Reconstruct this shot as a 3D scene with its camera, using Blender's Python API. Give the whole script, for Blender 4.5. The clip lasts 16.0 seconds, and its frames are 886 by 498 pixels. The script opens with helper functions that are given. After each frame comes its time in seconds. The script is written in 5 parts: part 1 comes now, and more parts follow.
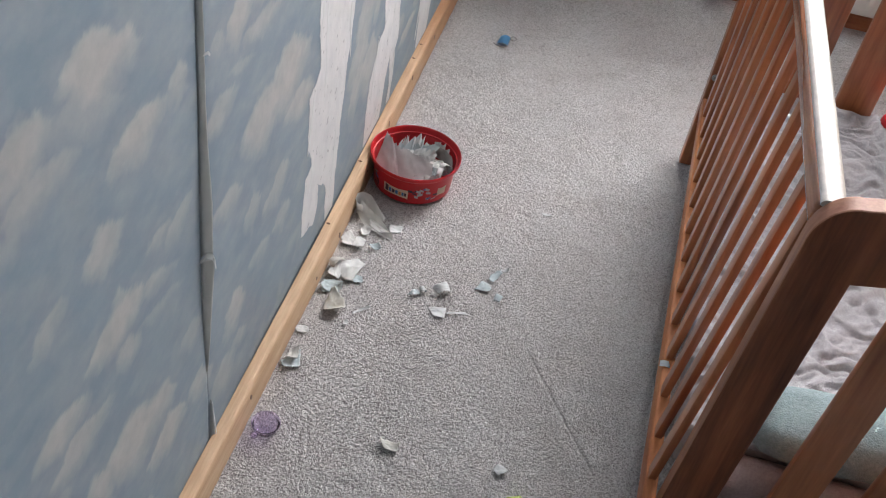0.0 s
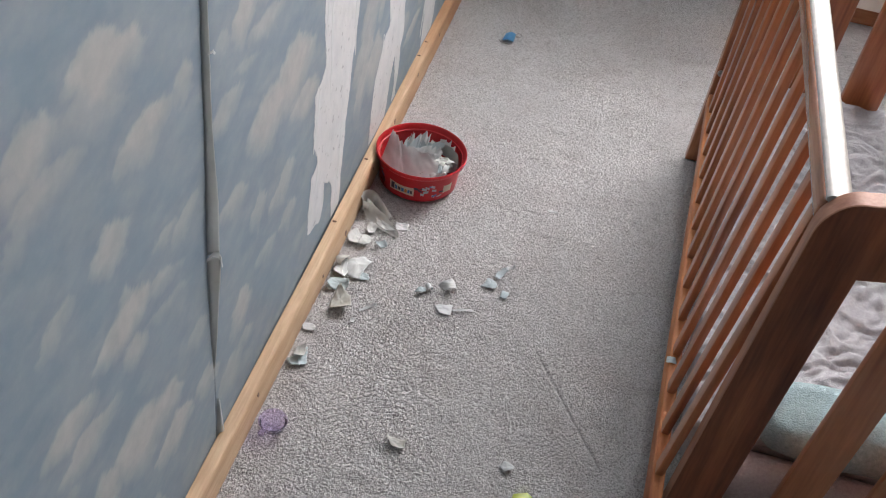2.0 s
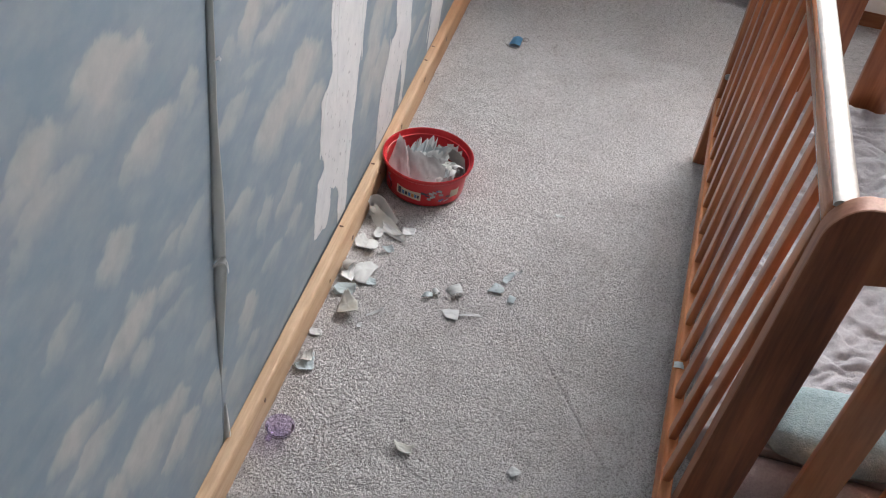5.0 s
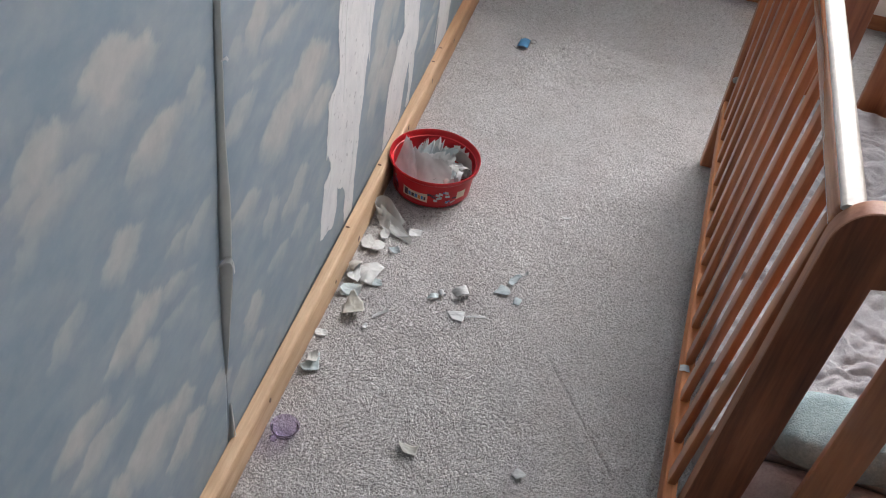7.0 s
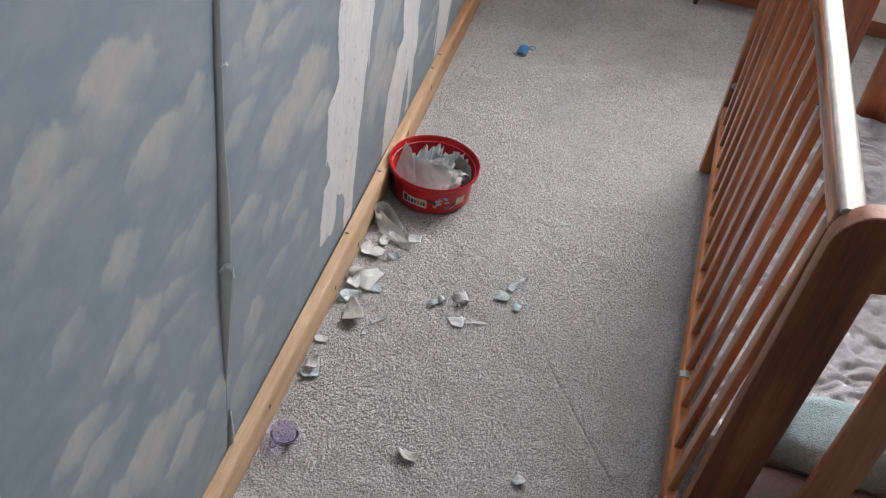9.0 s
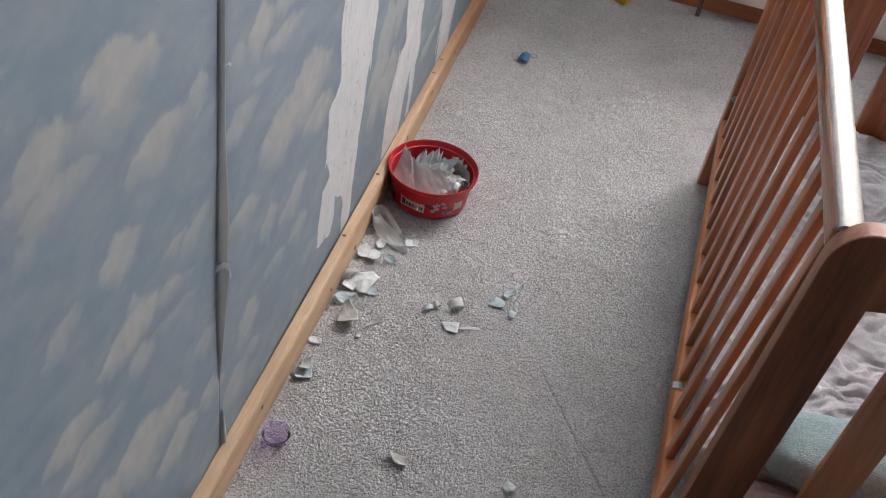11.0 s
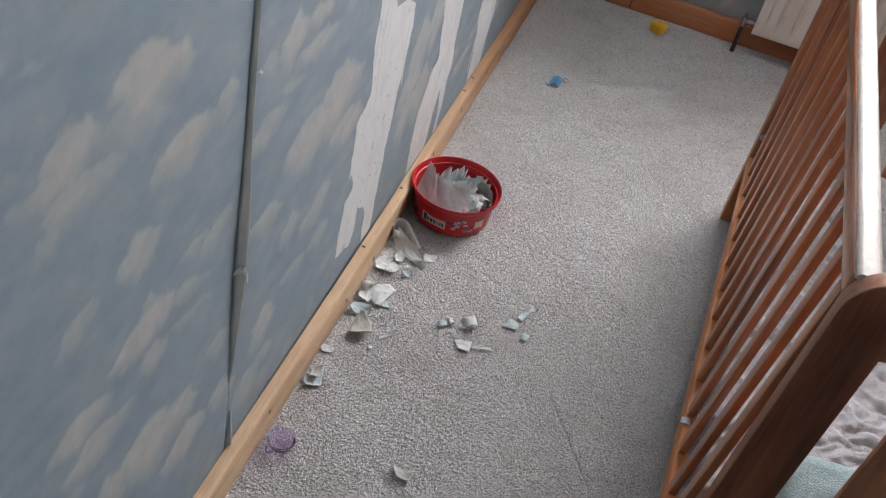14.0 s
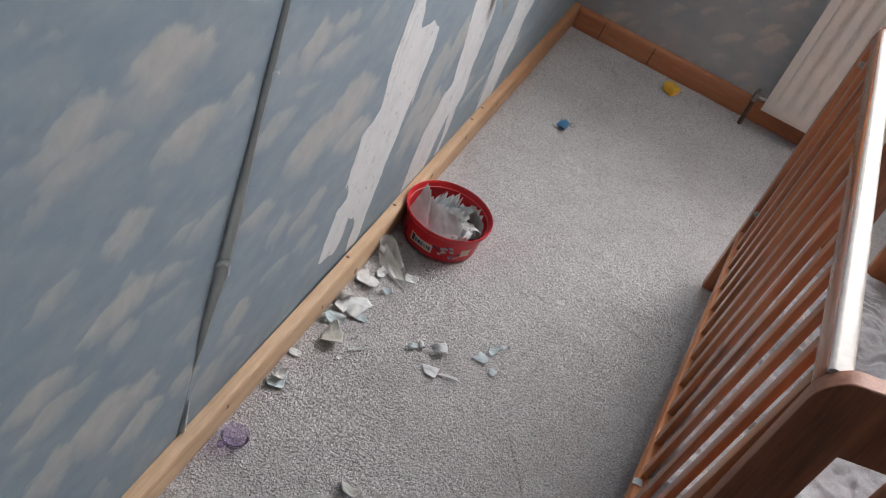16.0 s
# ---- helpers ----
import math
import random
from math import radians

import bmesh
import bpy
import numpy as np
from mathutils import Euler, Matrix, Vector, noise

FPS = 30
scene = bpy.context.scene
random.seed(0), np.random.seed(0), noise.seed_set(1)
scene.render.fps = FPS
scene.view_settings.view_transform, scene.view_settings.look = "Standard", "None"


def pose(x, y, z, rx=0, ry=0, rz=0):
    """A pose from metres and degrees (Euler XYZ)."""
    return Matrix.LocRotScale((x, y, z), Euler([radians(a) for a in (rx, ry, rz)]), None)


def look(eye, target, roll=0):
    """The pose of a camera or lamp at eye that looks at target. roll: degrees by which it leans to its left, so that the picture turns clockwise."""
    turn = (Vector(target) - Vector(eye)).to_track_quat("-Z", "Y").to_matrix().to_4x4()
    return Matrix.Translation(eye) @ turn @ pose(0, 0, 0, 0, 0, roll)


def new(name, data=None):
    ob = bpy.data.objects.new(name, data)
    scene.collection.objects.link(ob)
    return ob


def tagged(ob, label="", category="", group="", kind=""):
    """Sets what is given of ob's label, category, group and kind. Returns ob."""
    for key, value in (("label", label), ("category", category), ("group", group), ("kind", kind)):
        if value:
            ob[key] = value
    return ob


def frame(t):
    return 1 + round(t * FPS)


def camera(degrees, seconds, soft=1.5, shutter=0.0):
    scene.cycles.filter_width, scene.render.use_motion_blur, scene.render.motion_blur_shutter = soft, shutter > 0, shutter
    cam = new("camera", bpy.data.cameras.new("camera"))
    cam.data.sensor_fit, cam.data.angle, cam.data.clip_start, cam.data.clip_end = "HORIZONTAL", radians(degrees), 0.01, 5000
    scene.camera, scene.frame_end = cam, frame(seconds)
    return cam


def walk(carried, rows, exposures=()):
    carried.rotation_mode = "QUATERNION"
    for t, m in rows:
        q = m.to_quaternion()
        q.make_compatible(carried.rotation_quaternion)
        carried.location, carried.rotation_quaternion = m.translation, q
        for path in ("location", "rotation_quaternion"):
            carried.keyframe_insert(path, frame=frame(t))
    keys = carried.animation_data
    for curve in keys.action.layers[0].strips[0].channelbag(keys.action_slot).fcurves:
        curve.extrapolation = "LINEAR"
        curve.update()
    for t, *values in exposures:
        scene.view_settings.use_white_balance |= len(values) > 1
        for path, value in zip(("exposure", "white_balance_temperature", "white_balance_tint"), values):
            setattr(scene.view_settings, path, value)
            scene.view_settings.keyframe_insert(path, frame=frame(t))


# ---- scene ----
cam = camera(47.6, 16.0, soft=1.1)
PATH = [
    (0, (0.451, -0.243, 1.522), (0.284, 1.249, 0.2), 10.7),
    (0.5, (0.453, -0.243, 1.528), (0.288, 1.243, 0.2), 11.0),
    (1, (0.452, -0.242, 1.524), (0.281, 1.243, 0.195), 10.5),
    (1.5, (0.453, -0.243, 1.523), (0.278, 1.244, 0.197), 10.5),
    (2, (0.453, -0.244, 1.523), (0.274, 1.241, 0.196), 10.1),
    (2.5, (0.454, -0.243, 1.522), (0.271, 1.24, 0.192), 9.7),
    (3, (0.455, -0.242, 1.524), (0.274, 1.24, 0.193), 10.2),
    (3.5, (0.456, -0.241, 1.523), (0.268, 1.244, 0.198), 9.8),
    (4, (0.456, -0.241, 1.526), (0.266, 1.244, 0.199), 9.7),
    (6.5, (0.453, -0.24, 1.522), (0.243, 1.247, 0.202), 9.5),
    (7, (0.456, -0.24, 1.524), (0.246, 1.245, 0.2), 9.6),
    (7.5, (0.457, -0.24, 1.524), (0.245, 1.246, 0.202), 9.3),
    (8, (0.457, -0.24, 1.522), (0.242, 1.25, 0.205), 9.2),
    (8.5, (0.459, -0.241, 1.522), (0.245, 1.249, 0.205), 9.0),
    (9, (0.456, -0.242, 1.521), (0.244, 1.252, 0.209), 9.5),
    (11.5, (0.452, -0.243, 1.525), (0.244, 1.261, 0.222), 11.5),
    (12, (0.454, -0.244, 1.528), (0.24, 1.262, 0.229), 11.6),
    (12.5, (0.459, -0.241, 1.529), (0.237, 1.265, 0.231), 11.4),
    (13, (0.454, -0.241, 1.529), (0.228, 1.268, 0.236), 11.7),
    (13.5, (0.453, -0.24, 1.527), (0.207, 1.268, 0.236), 12.6),
    (14, (0.455, -0.242, 1.533), (0.203, 1.265, 0.242), 14.2),
    (14.5, (0.456, -0.242, 1.539), (0.201, 1.265, 0.249), 15.7),
    (15, (0.455, -0.242, 1.548), (0.199, 1.264, 0.256), 18.4),
    (15.5, (0.446, -0.241, 1.544), (0.202, 1.283, 0.272), 21.6),
    (16, (0.444, -0.241, 1.54), (0.209, 1.3, 0.288), 24.1),
]
walk(cam, [(t, look(eye, target, roll)) for t, eye, target, roll in PATH], exposures=((0, 0.0), (4.2, 0.0), (6.5, -0.06), (9.0, -0.17), (16, -0.25)))

# ---- world and light ----
world = bpy.data.worlds.new("sky")
scene.world = world
world.use_nodes = True
wn = world.node_tree
sky = wn.nodes.new("ShaderNodeTexSky")
sky.sky_type, sky.sun_disc = "NISHITA", False
sky.sun_elevation, sky.sun_rotation = radians(42), radians(205)
wn.links.new(sky.outputs[0], wn.nodes["Background"].inputs[0])
wn.nodes["Background"].inputs[1].default_value = 0.12

# daylight that comes in by the window over the radiator
WIN = (0.56, 1.96, 1.40, 2.52)  # x0, x1, z0, z1 of the opening in the far wall
daylight = bpy.data.lights.new("window_daylight", "AREA")
daylight.shape, daylight.size, daylight.size_y, daylight.energy = "RECTANGLE", 1.38, 1.10, 151
daylight.color = (0.99, 0.98, 0.995)
lamp = new("window_daylight", daylight)
lamp.matrix_world = look(((WIN[0] + WIN[1]) / 2, 3.50, (WIN[2] + WIN[3]) / 2), ((WIN[0] + WIN[1]) / 2, 0, (WIN[2] + WIN[3]) / 2 - 0.1))


# ---- material tools ----
def material(name, rough=0.6, metal=0.0, spec=0.5):
    m = bpy.data.materials.new(name)
    m.use_nodes = True
    b = m.node_tree.nodes["Principled BSDF"]
    b.inputs["Roughness"].default_value, b.inputs["Metallic"].default_value = rough, metal
    b.inputs["Specular IOR Level"].default_value = spec
    return m, m.node_tree, b


def node(tree, kind, **values):
    n = tree.nodes.new(kind)
    for key, value in values.items():
        n.inputs[key.replace("_", " ")].default_value = value
    return n


def coords(tree, scale=(1, 1, 1), world_space=False):
    c = tree.nodes.new("ShaderNodeNewGeometry" if world_space else "ShaderNodeTexCoord")
    m = tree.nodes.new("ShaderNodeMapping")
    m.inputs["Scale"].default_value = scale
    tree.links.new(c.outputs["Position" if world_space else "Object"], m.inputs[0])
    return m.outputs[0]


def ramp(tree, fac, stops):
    r = tree.nodes.new("ShaderNodeValToRGB")
    while len(r.color_ramp.elements) < len(stops):
        r.color_ramp.elements.new(0.5)
    for e, (p, c) in zip(r.color_ramp.elements, stops):
        e.position, e.color = p, (*c, 1)
    tree.links.new(fac, r.inputs[0])
    return r.outputs[0]


def noise_of(tree, vec, scale, detail=3.0, rough=0.55):
    n = node(tree, "ShaderNodeTexNoise", Scale=scale, Detail=detail, Roughness=rough)
    tree.links.new(vec, n.inputs["Vector"])
    return n.outputs["Fac"]


def mix(tree, fac, a, b, mode="MIX"):
    n = tree.nodes.new("ShaderNodeMix")
    n.data_type, n.blend_type = "RGBA", mode
    for value, slot in ((fac, 0), (a, 6), (b, 7)):
        if isinstance(value, (int, float)):
            n.inputs[slot].default_value = value
        elif isinstance(value, tuple):
            n.inputs[slot].default_value = (*value, 1)
        else:
            tree.links.new(value, n.inputs[slot])
    return n.outputs[2]


def bump(tree, b, height, strength, distance):
    n = node(tree, "ShaderNodeBump", Strength=strength, Distance=distance)
    tree.links.new(height, n.inputs["Height"])
    tree.links.new(n.outputs[0], b.inputs["Normal"])
    return n


def plain(name, colour, rough=0.5, metal=0.0, spec=0.5, vary=0.12, scale=30, relief=0.0):
    """A paint or plastic with slight blotches and fine relief."""
    m, t, b = material(name, rough, metal, spec)
    v = coords(t)
    f = noise_of(t, v, scale, 4)
    lo, hi = tuple(c * (1 - vary) for c in colour), tuple(min(1, c * (1 + vary)) for c in colour)
    t.links.new(ramp(t, f, [(0.3, lo), (0.7, hi)]), b.inputs["Base Color"])
    if relief:
        bump(t, b, noise_of(t, v, scale * 6, 3), 0.4, relief)
    return m


def timber(name, dark, mid, light, axis, rough=0.4, spec=0.5, ring=26.0, coat=0.0, world_space=False):
    """Wood whose grain runs along the axis 0, 1 or 2 of the object."""
    m, t, b = material(name, rough, 0, spec)
    s = [1.0, 1.0, 1.0]
    s[axis] = 0.07
    v = coords(t, tuple(s), world_space)
    info = t.nodes.new("ShaderNodeObjectInfo")
    add = t.nodes.new("ShaderNodeVectorMath")
    add.operation = "MULTIPLY_ADD"
    comb = t.nodes.new("ShaderNodeCombineXYZ")
    for k in range(3):
        t.links.new(info.outputs["Random"], comb.inputs[k])
    add.inputs[1].default_value = (7.3, 5.1, 3.7)
    t.links.new(comb.outputs[0], add.inputs[0])
    t.links.new(v, add.inputs[2])
    p = add.outputs[0]
    wide = noise_of(t, p, ring, 3, 0.6)
    fine = noise_of(t, p, ring * 7, 2, 0.6)
    base = ramp(t, wide, [(0.28, dark), (0.5, mid), (0.74, light)])
    streak = ramp(t, fine, [(0.35, (0.78, 0.74, 0.7)), (0.6, (1, 1, 1))])
    t.links.new(mix(t, 0.55, base, streak, "MULTIPLY"), b.inputs["Base Color"])
    bump(t, b, fine, 0.12, 0.0008)
    b.inputs["Coat Weight"].default_value, b.inputs["Coat Roughness"].default_value = coat, 0.26
    r = t.nodes.new("ShaderNodeMapRange")
    r.inputs["To Min"].default_value, r.inputs["To Max"].default_value = rough * 0.8, rough * 1.3
    t.links.new(wide, r.inputs[0])
    t.links.new(r.outputs[0], b.inputs["Roughness"])
    return m


# wallpaper: blue sky print, the clouds come from the "cloud" attribute of the sheet
def wallpaper_material(name, bounce, thin=0.0):
    """bounce: how far warm bounced light is painted into the print, 0 to 1; thin: how much light a loose sheet lets
    through.
    """
    m, t, b = material(name, 0.62, 0, 0.35)
    v = coords(t, world_space=True)
    att = t.nodes.new("ShaderNodeAttribute")
    att.attribute_name = "cloud"
    soft = noise_of(t, coords(t, (1.0, 0.7, 1.7), True), 8, 6, 0.66)
    fine = noise_of(t, v, 60, 4, 0.65)
    def bounce_tint(c):
        g = sum(c) / 3
        return tuple((v + (w * g - v) * bounce) * (1 + 0.55 * bounce) for v, w in zip(c, (1.06, 1.0, 0.94)))
    blue = ramp(t, soft, [(0.25, bounce_tint((0.184, 0.241, 0.290))), (0.5, bounce_tint((0.214, 0.269, 0.315))), (0.75, bounce_tint((0.258, 0.305, 0.340)))])
    billow = noise_of(t, v, 26, 5, 0.6)
    cloud_lift = (1 + 0.52 * bounce, 1 + 0.34 * bounce, 1 + 0.14 * bounce)
    cloud = ramp(t, billow, [(p, tuple(a * k for a, k in zip(c, cloud_lift))) for p, c in ((0.3, (0.355, 0.360, 0.358)), (0.5, (0.405, 0.402, 0.390)), (0.72, (0.450, 0.443, 0.425)))])
    wob = t.nodes.new("ShaderNodeMath")
    wob.operation = "MULTIPLY_ADD"
    t.links.new(fine, wob.inputs[0])
    wob.inputs[1].default_value = 0.22
    t.links.new(att.outputs["Fac"], wob.inputs[2])
    fac = t.nodes.new("ShaderNodeMapRange")
    fac.inputs["From Min"].default_value, fac.inputs["From Max"].default_value = 0.11, 1.08
    t.links.new(wob.outputs[0], fac.inputs[0])
    t.links.new(mix(t, fac.outputs[0], blue, cloud), b.inputs["Base Color"])
    bump(t, b, noise_of(t, v, 220, 3), 0.15, 0.0006)
    if thin:
        glow = node(t, "ShaderNodeBsdfTranslucent", Color=(0.66, 0.645, 0.61, 1))
        both = t.nodes.new("ShaderNodeMixShader")
        both.inputs[0].default_value = thin
        t.links.new(b.outputs[0], both.inputs[1])
        t.links.new(glow.outputs[0], both.inputs[2])
        t.links.new(both.outputs[0], t.nodes["Material Output"].inputs[0])
    return m


def carpet_material():
    """Cut pile: the "pile" attribute tells the tufts' tips from the gaps between them, whose shade is put into the
    colour.
    """
    m, t, b = material("grey_beige_carpet", 0.95, 0, 0.1)
    v = coords(t)
    att = t.nodes.new("ShaderNodeAttribute")
    att.attribute_name = "pile"
    patch = noise_of(t, v, 5.5, 6, 0.68)
    base = ramp(t, patch, [(0.25, (0.71, 0.675, 0.665)), (0.5, (0.83, 0.80, 0.795)), (0.8, (0.89, 0.868, 0.865))])
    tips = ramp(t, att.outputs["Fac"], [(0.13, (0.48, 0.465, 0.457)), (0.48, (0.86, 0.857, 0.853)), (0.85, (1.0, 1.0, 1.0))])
    # single yarn ends, finer than the tufts, with shade painted between them
    cell = node(t, "ShaderNodeTexVoronoi", Scale=400)
    wob = node(t, "ShaderNodeTexNoise", Scale=130)
    t.links.new(v, wob.inputs["Vector"])
    shift = t.nodes.new("ShaderNodeVectorMath")
    shift.operation = "MULTIPLY_ADD"
    shift.inputs[1].default_value = (0.0045, 0.0045, 0.0045)
    t.links.new(wob.outputs["Color"], shift.inputs[0])
    t.links.new(v, shift.inputs[2])
    t.links.new(shift.outputs[0], cell.inputs["Vector"])
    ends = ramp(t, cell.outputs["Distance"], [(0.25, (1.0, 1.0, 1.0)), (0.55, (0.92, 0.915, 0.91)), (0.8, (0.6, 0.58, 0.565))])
    tone = t.nodes.new("ShaderNodeSeparateColor")
    t.links.new(cell.outputs["Color"], tone.inputs[0])
    each = ramp(t, tone.outputs[0], [(0.0, (0.64, 0.63, 0.63)), (0.35, (0.95, 0.95, 0.95)), (1.0, (1.0, 1.0, 1.0))])
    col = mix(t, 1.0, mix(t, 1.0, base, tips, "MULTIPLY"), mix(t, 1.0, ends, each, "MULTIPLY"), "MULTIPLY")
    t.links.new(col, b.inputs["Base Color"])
    rise = t.nodes.new("ShaderNodeMath")
    rise.operation = "SUBTRACT"
    t.links.new(noise_of(t, v, 900, 2, 0.6), rise.inputs[0])
    t.links.new(cell.outputs["Distance"], rise.inputs[1])
    bump(t, b, rise.outputs[0], 1.0, 0.0026)
    return m


def glassy(name, colour, rough, through_light=0.8):
    m, t, b = material(name, rough)
    b.inputs["Base Color"].default_value = (*colour, 1)
    b.inputs["Transmission Weight"].default_value = through_light
    b.inputs["IOR"].default_value = 1.3
    return m


def cloth(name, lo, hi, scale, relief):
    m, t, b = material(name, 0.95, 0, 0.1)
    v = coords(t)
    f = noise_of(t, v, scale, 4, 0.65)
    t.links.new(ramp(t, f, [(0.3, lo), (0.7, hi)]), b.inputs["Base Color"])
    bump(t, b, noise_of(t, v, scale * 2.2, 3), 0.7, relief)
    return m


WALLPAPER = wallpaper_material("cloud_wallpaper", 0.0)
# same print for the far wall, warm bounced light put into its colours
BOUNCE_LIT_PAPER = wallpaper_material("bounce_lit_cloud_wallpaper", 0.6)
LOOSE_PAPER = wallpaper_material("loose_cloud_wallpaper", 0.1, 0.55)
CARPET = carpet_material()
PLASTER = plain("white_backing_paper", (0.54, 0.535, 0.535), 0.8, 0, 0.2, 0.11, 18, 0.0006)
SCRAP_BACK = plain("scrap_paper_back", (0.63, 0.64, 0.635), 0.75, 0, 0.2, 0.06, 25, 0.0004)
# scrap paper's back, brightened in colour to make up for the tub's shadow
LIFTED_PAPER = plain("lifted_paper_back", (0.80, 0.80, 0.785), 0.7, 0, 0.25, 0.04, 25, 0.0004)
SCRAP_FACE = plain("scrap_paper_face", (0.48, 0.55, 0.57), 0.7, 0, 0.25, 0.12, 25, 0.0004)
FLAP_BACK = plain("paper_back_grey", (0.44, 0.435, 0.415), 0.85, 0, 0.2, 0.12, 20, 0.0004)
PINE = timber("knotty_pine", (0.43, 0.275, 0.16), (0.52, 0.355, 0.22), (0.58, 0.42, 0.28), 1, 0.6, 0.4, 30)


def far_shade_tint(m, y0, y1, tint):
    """Tints a board's far stretch darker and redder: the shade below the window, put into the wood's colour."""
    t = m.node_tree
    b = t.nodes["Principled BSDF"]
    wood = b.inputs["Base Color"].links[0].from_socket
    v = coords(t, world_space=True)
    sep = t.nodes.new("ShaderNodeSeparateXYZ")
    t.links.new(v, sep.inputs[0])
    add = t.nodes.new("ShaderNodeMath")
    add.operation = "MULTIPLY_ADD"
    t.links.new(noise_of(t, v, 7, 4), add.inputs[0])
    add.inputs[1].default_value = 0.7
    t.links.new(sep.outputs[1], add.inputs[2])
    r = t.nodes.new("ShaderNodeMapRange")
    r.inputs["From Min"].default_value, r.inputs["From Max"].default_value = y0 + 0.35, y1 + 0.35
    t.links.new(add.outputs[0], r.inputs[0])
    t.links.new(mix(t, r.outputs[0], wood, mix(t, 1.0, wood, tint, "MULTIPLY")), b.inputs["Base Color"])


far_shade_tint(PINE, 1.75, 2.75, (0.72, 0.50, 0.36))
# pine again, darker and redder: shade below the window is in its colour
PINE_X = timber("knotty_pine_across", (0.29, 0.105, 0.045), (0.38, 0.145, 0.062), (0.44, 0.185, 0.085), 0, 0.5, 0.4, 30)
COT_Z = timber("orange_lacquered_wood_upright", (0.20, 0.055, 0.018), (0.38, 0.125, 0.043), (0.48, 0.175, 0.065), 2, 0.32, 0.5, 30, coat=0.6)
COT_Y = timber("orange_lacquered_wood_long", (0.20, 0.055, 0.018), (0.38, 0.125, 0.043), (0.48, 0.175, 0.065), 1, 0.2, 0.7, 30, coat=0.6)
# the cot's wood, darkened: the near end's unlit face is painted in
COT_END_SHADED = timber("shaded_grained_lacquered_wood", (0.085, 0.024, 0.011), (0.215, 0.066, 0.028), (0.32, 0.108, 0.046), 2, 0.5, 0.3, 38)
COT_LOW = timber("orange_worn_wood_long", (0.26, 0.075, 0.022), (0.42, 0.145, 0.045), (0.52, 0.20, 0.07), 1, 0.48, 0.35, 30)
# the cot's wood, paler: the wall's sheen on the edges is painted in
COT_EDGE_LIT = timber("orange_lit_wood_edge", (0.24, 0.10, 0.06), (0.37, 0.17, 0.105), (0.45, 0.225, 0.145), 2, 0.5, 0.22, 30)
COT_X = timber("orange_lacquered_wood_cross", (0.20, 0.055, 0.018), (0.36, 0.118, 0.04), (0.46, 0.165, 0.06), 0, 0.34, 0.5, 30, coat=0.6)
CAP = plain("cream_plastic_cap", (0.46, 0.42, 0.375), 0.5, 0, 0.32, 0.14, 45)
KNOT = plain("dark_knot", (0.10, 0.045, 0.02), 0.5, 0, 0.4, 0.3, 60)
CEILING_GREYED = plain("greyed_ceiling_paint", (0.50, 0.494, 0.485), 0.9, 0, 0.2, 0.03, 8)
DIM_BLUE = plain("unseen_dark_wall", (0.10, 0.115, 0.13), 0.8, 0, 0.2, 0.05, 6)
ENAMEL = plain("white_radiator_enamel", (0.72, 0.66, 0.60), 0.35, 0, 0.5, 0.04, 12)
STEEL = plain("dull_pipe_metal", (0.30, 0.28, 0.26), 0.35, 0.9, 0.5, 0.15, 40)
PIPE = plain("dark_copper_pipe", (0.10, 0.07, 0.055), 0.45, 0.6, 0.5, 0.2, 40)
RED = plain("red_tub_plastic", (0.52, 0.012, 0.018), 0.32, 0, 0.5, 0.08, 12)
CREAM = plain("cream_print", (0.62, 0.55, 0.42), 0.4, 0, 0.4, 0.06, 40)
INK = [plain("ink_" + n, c, 0.4, 0, 0.4, 0.1, 60) for n, c in (("dark", (0.05, 0.04, 0.06)), ("blue", (0.06, 0.2, 0.45)), ("silver", (0.42, 0.44, 0.46)), ("maroon", (0.16, 0.01, 0.02)), ("orange", (0.6, 0.22, 0.06)))]
BLUE = plain("blue_plastic", (0.13, 0.36, 0.60), 0.35, 0, 0.5, 0.12, 40)
YELLOW = plain("yellow_plastic", (0.72, 0.40, 0.02), 0.4, 0, 0.5, 0.08, 30)
GREEN = plain("lime_green_plastic", (0.38, 0.44, 0.02), 0.4, 0, 0.5, 0.08, 30)


def clear_film(name, tint, body):
    """Thin clear plastic: mostly see-through, with a little colour and a hard gloss."""
    m, t, b = material(name, 0.3, 0, 0.4)
    b.inputs["Base Color"].default_value = (*body, 1)
    clear = t.nodes.new("ShaderNodeBsdfTransparent")
    clear.inputs[0].default_value = (*tint, 1)
    mx = t.nodes.new("ShaderNodeMixShader")
    mx.inputs[0].default_value = 0.15
    t.links.new(clear.outputs[0], mx.inputs[1])
    t.links.new(b.outputs[0], mx.inputs[2])
    shine = t.nodes.new("ShaderNodeBsdfGlossy")
    shine.inputs["Roughness"].default_value = 0.05
    fres = t.nodes.new("ShaderNodeFresnel")
    fres.inputs[0].default_value = 1.17
    gloss = t.nodes.new("ShaderNodeMixShader")
    t.links.new(fres.outputs[0], gloss.inputs[0])
    t.links.new(mx.outputs[0], gloss.inputs[1])
    t.links.new(shine.outputs[0], gloss.inputs[2])
    t.links.new(gloss.outputs[0], t.nodes["Material Output"].inputs[0])
    return m


PURPLE = clear_film("clear_purple_plastic", (0.95, 0.90, 1.0), (0.80, 0.68, 0.99))
SHEET = cloth("white_quilted_towelling", (0.35, 0.34, 0.353), (0.45, 0.435, 0.45), 160, 0.003)
TEAL = cloth("pale_teal_fleece", (0.18, 0.24, 0.25), (0.27, 0.34, 0.35), 150, 0.003)
PINK = cloth("pink_beige_fleece", (0.42, 0.34, 0.33), (0.54, 0.45, 0.44), 180, 0.003)


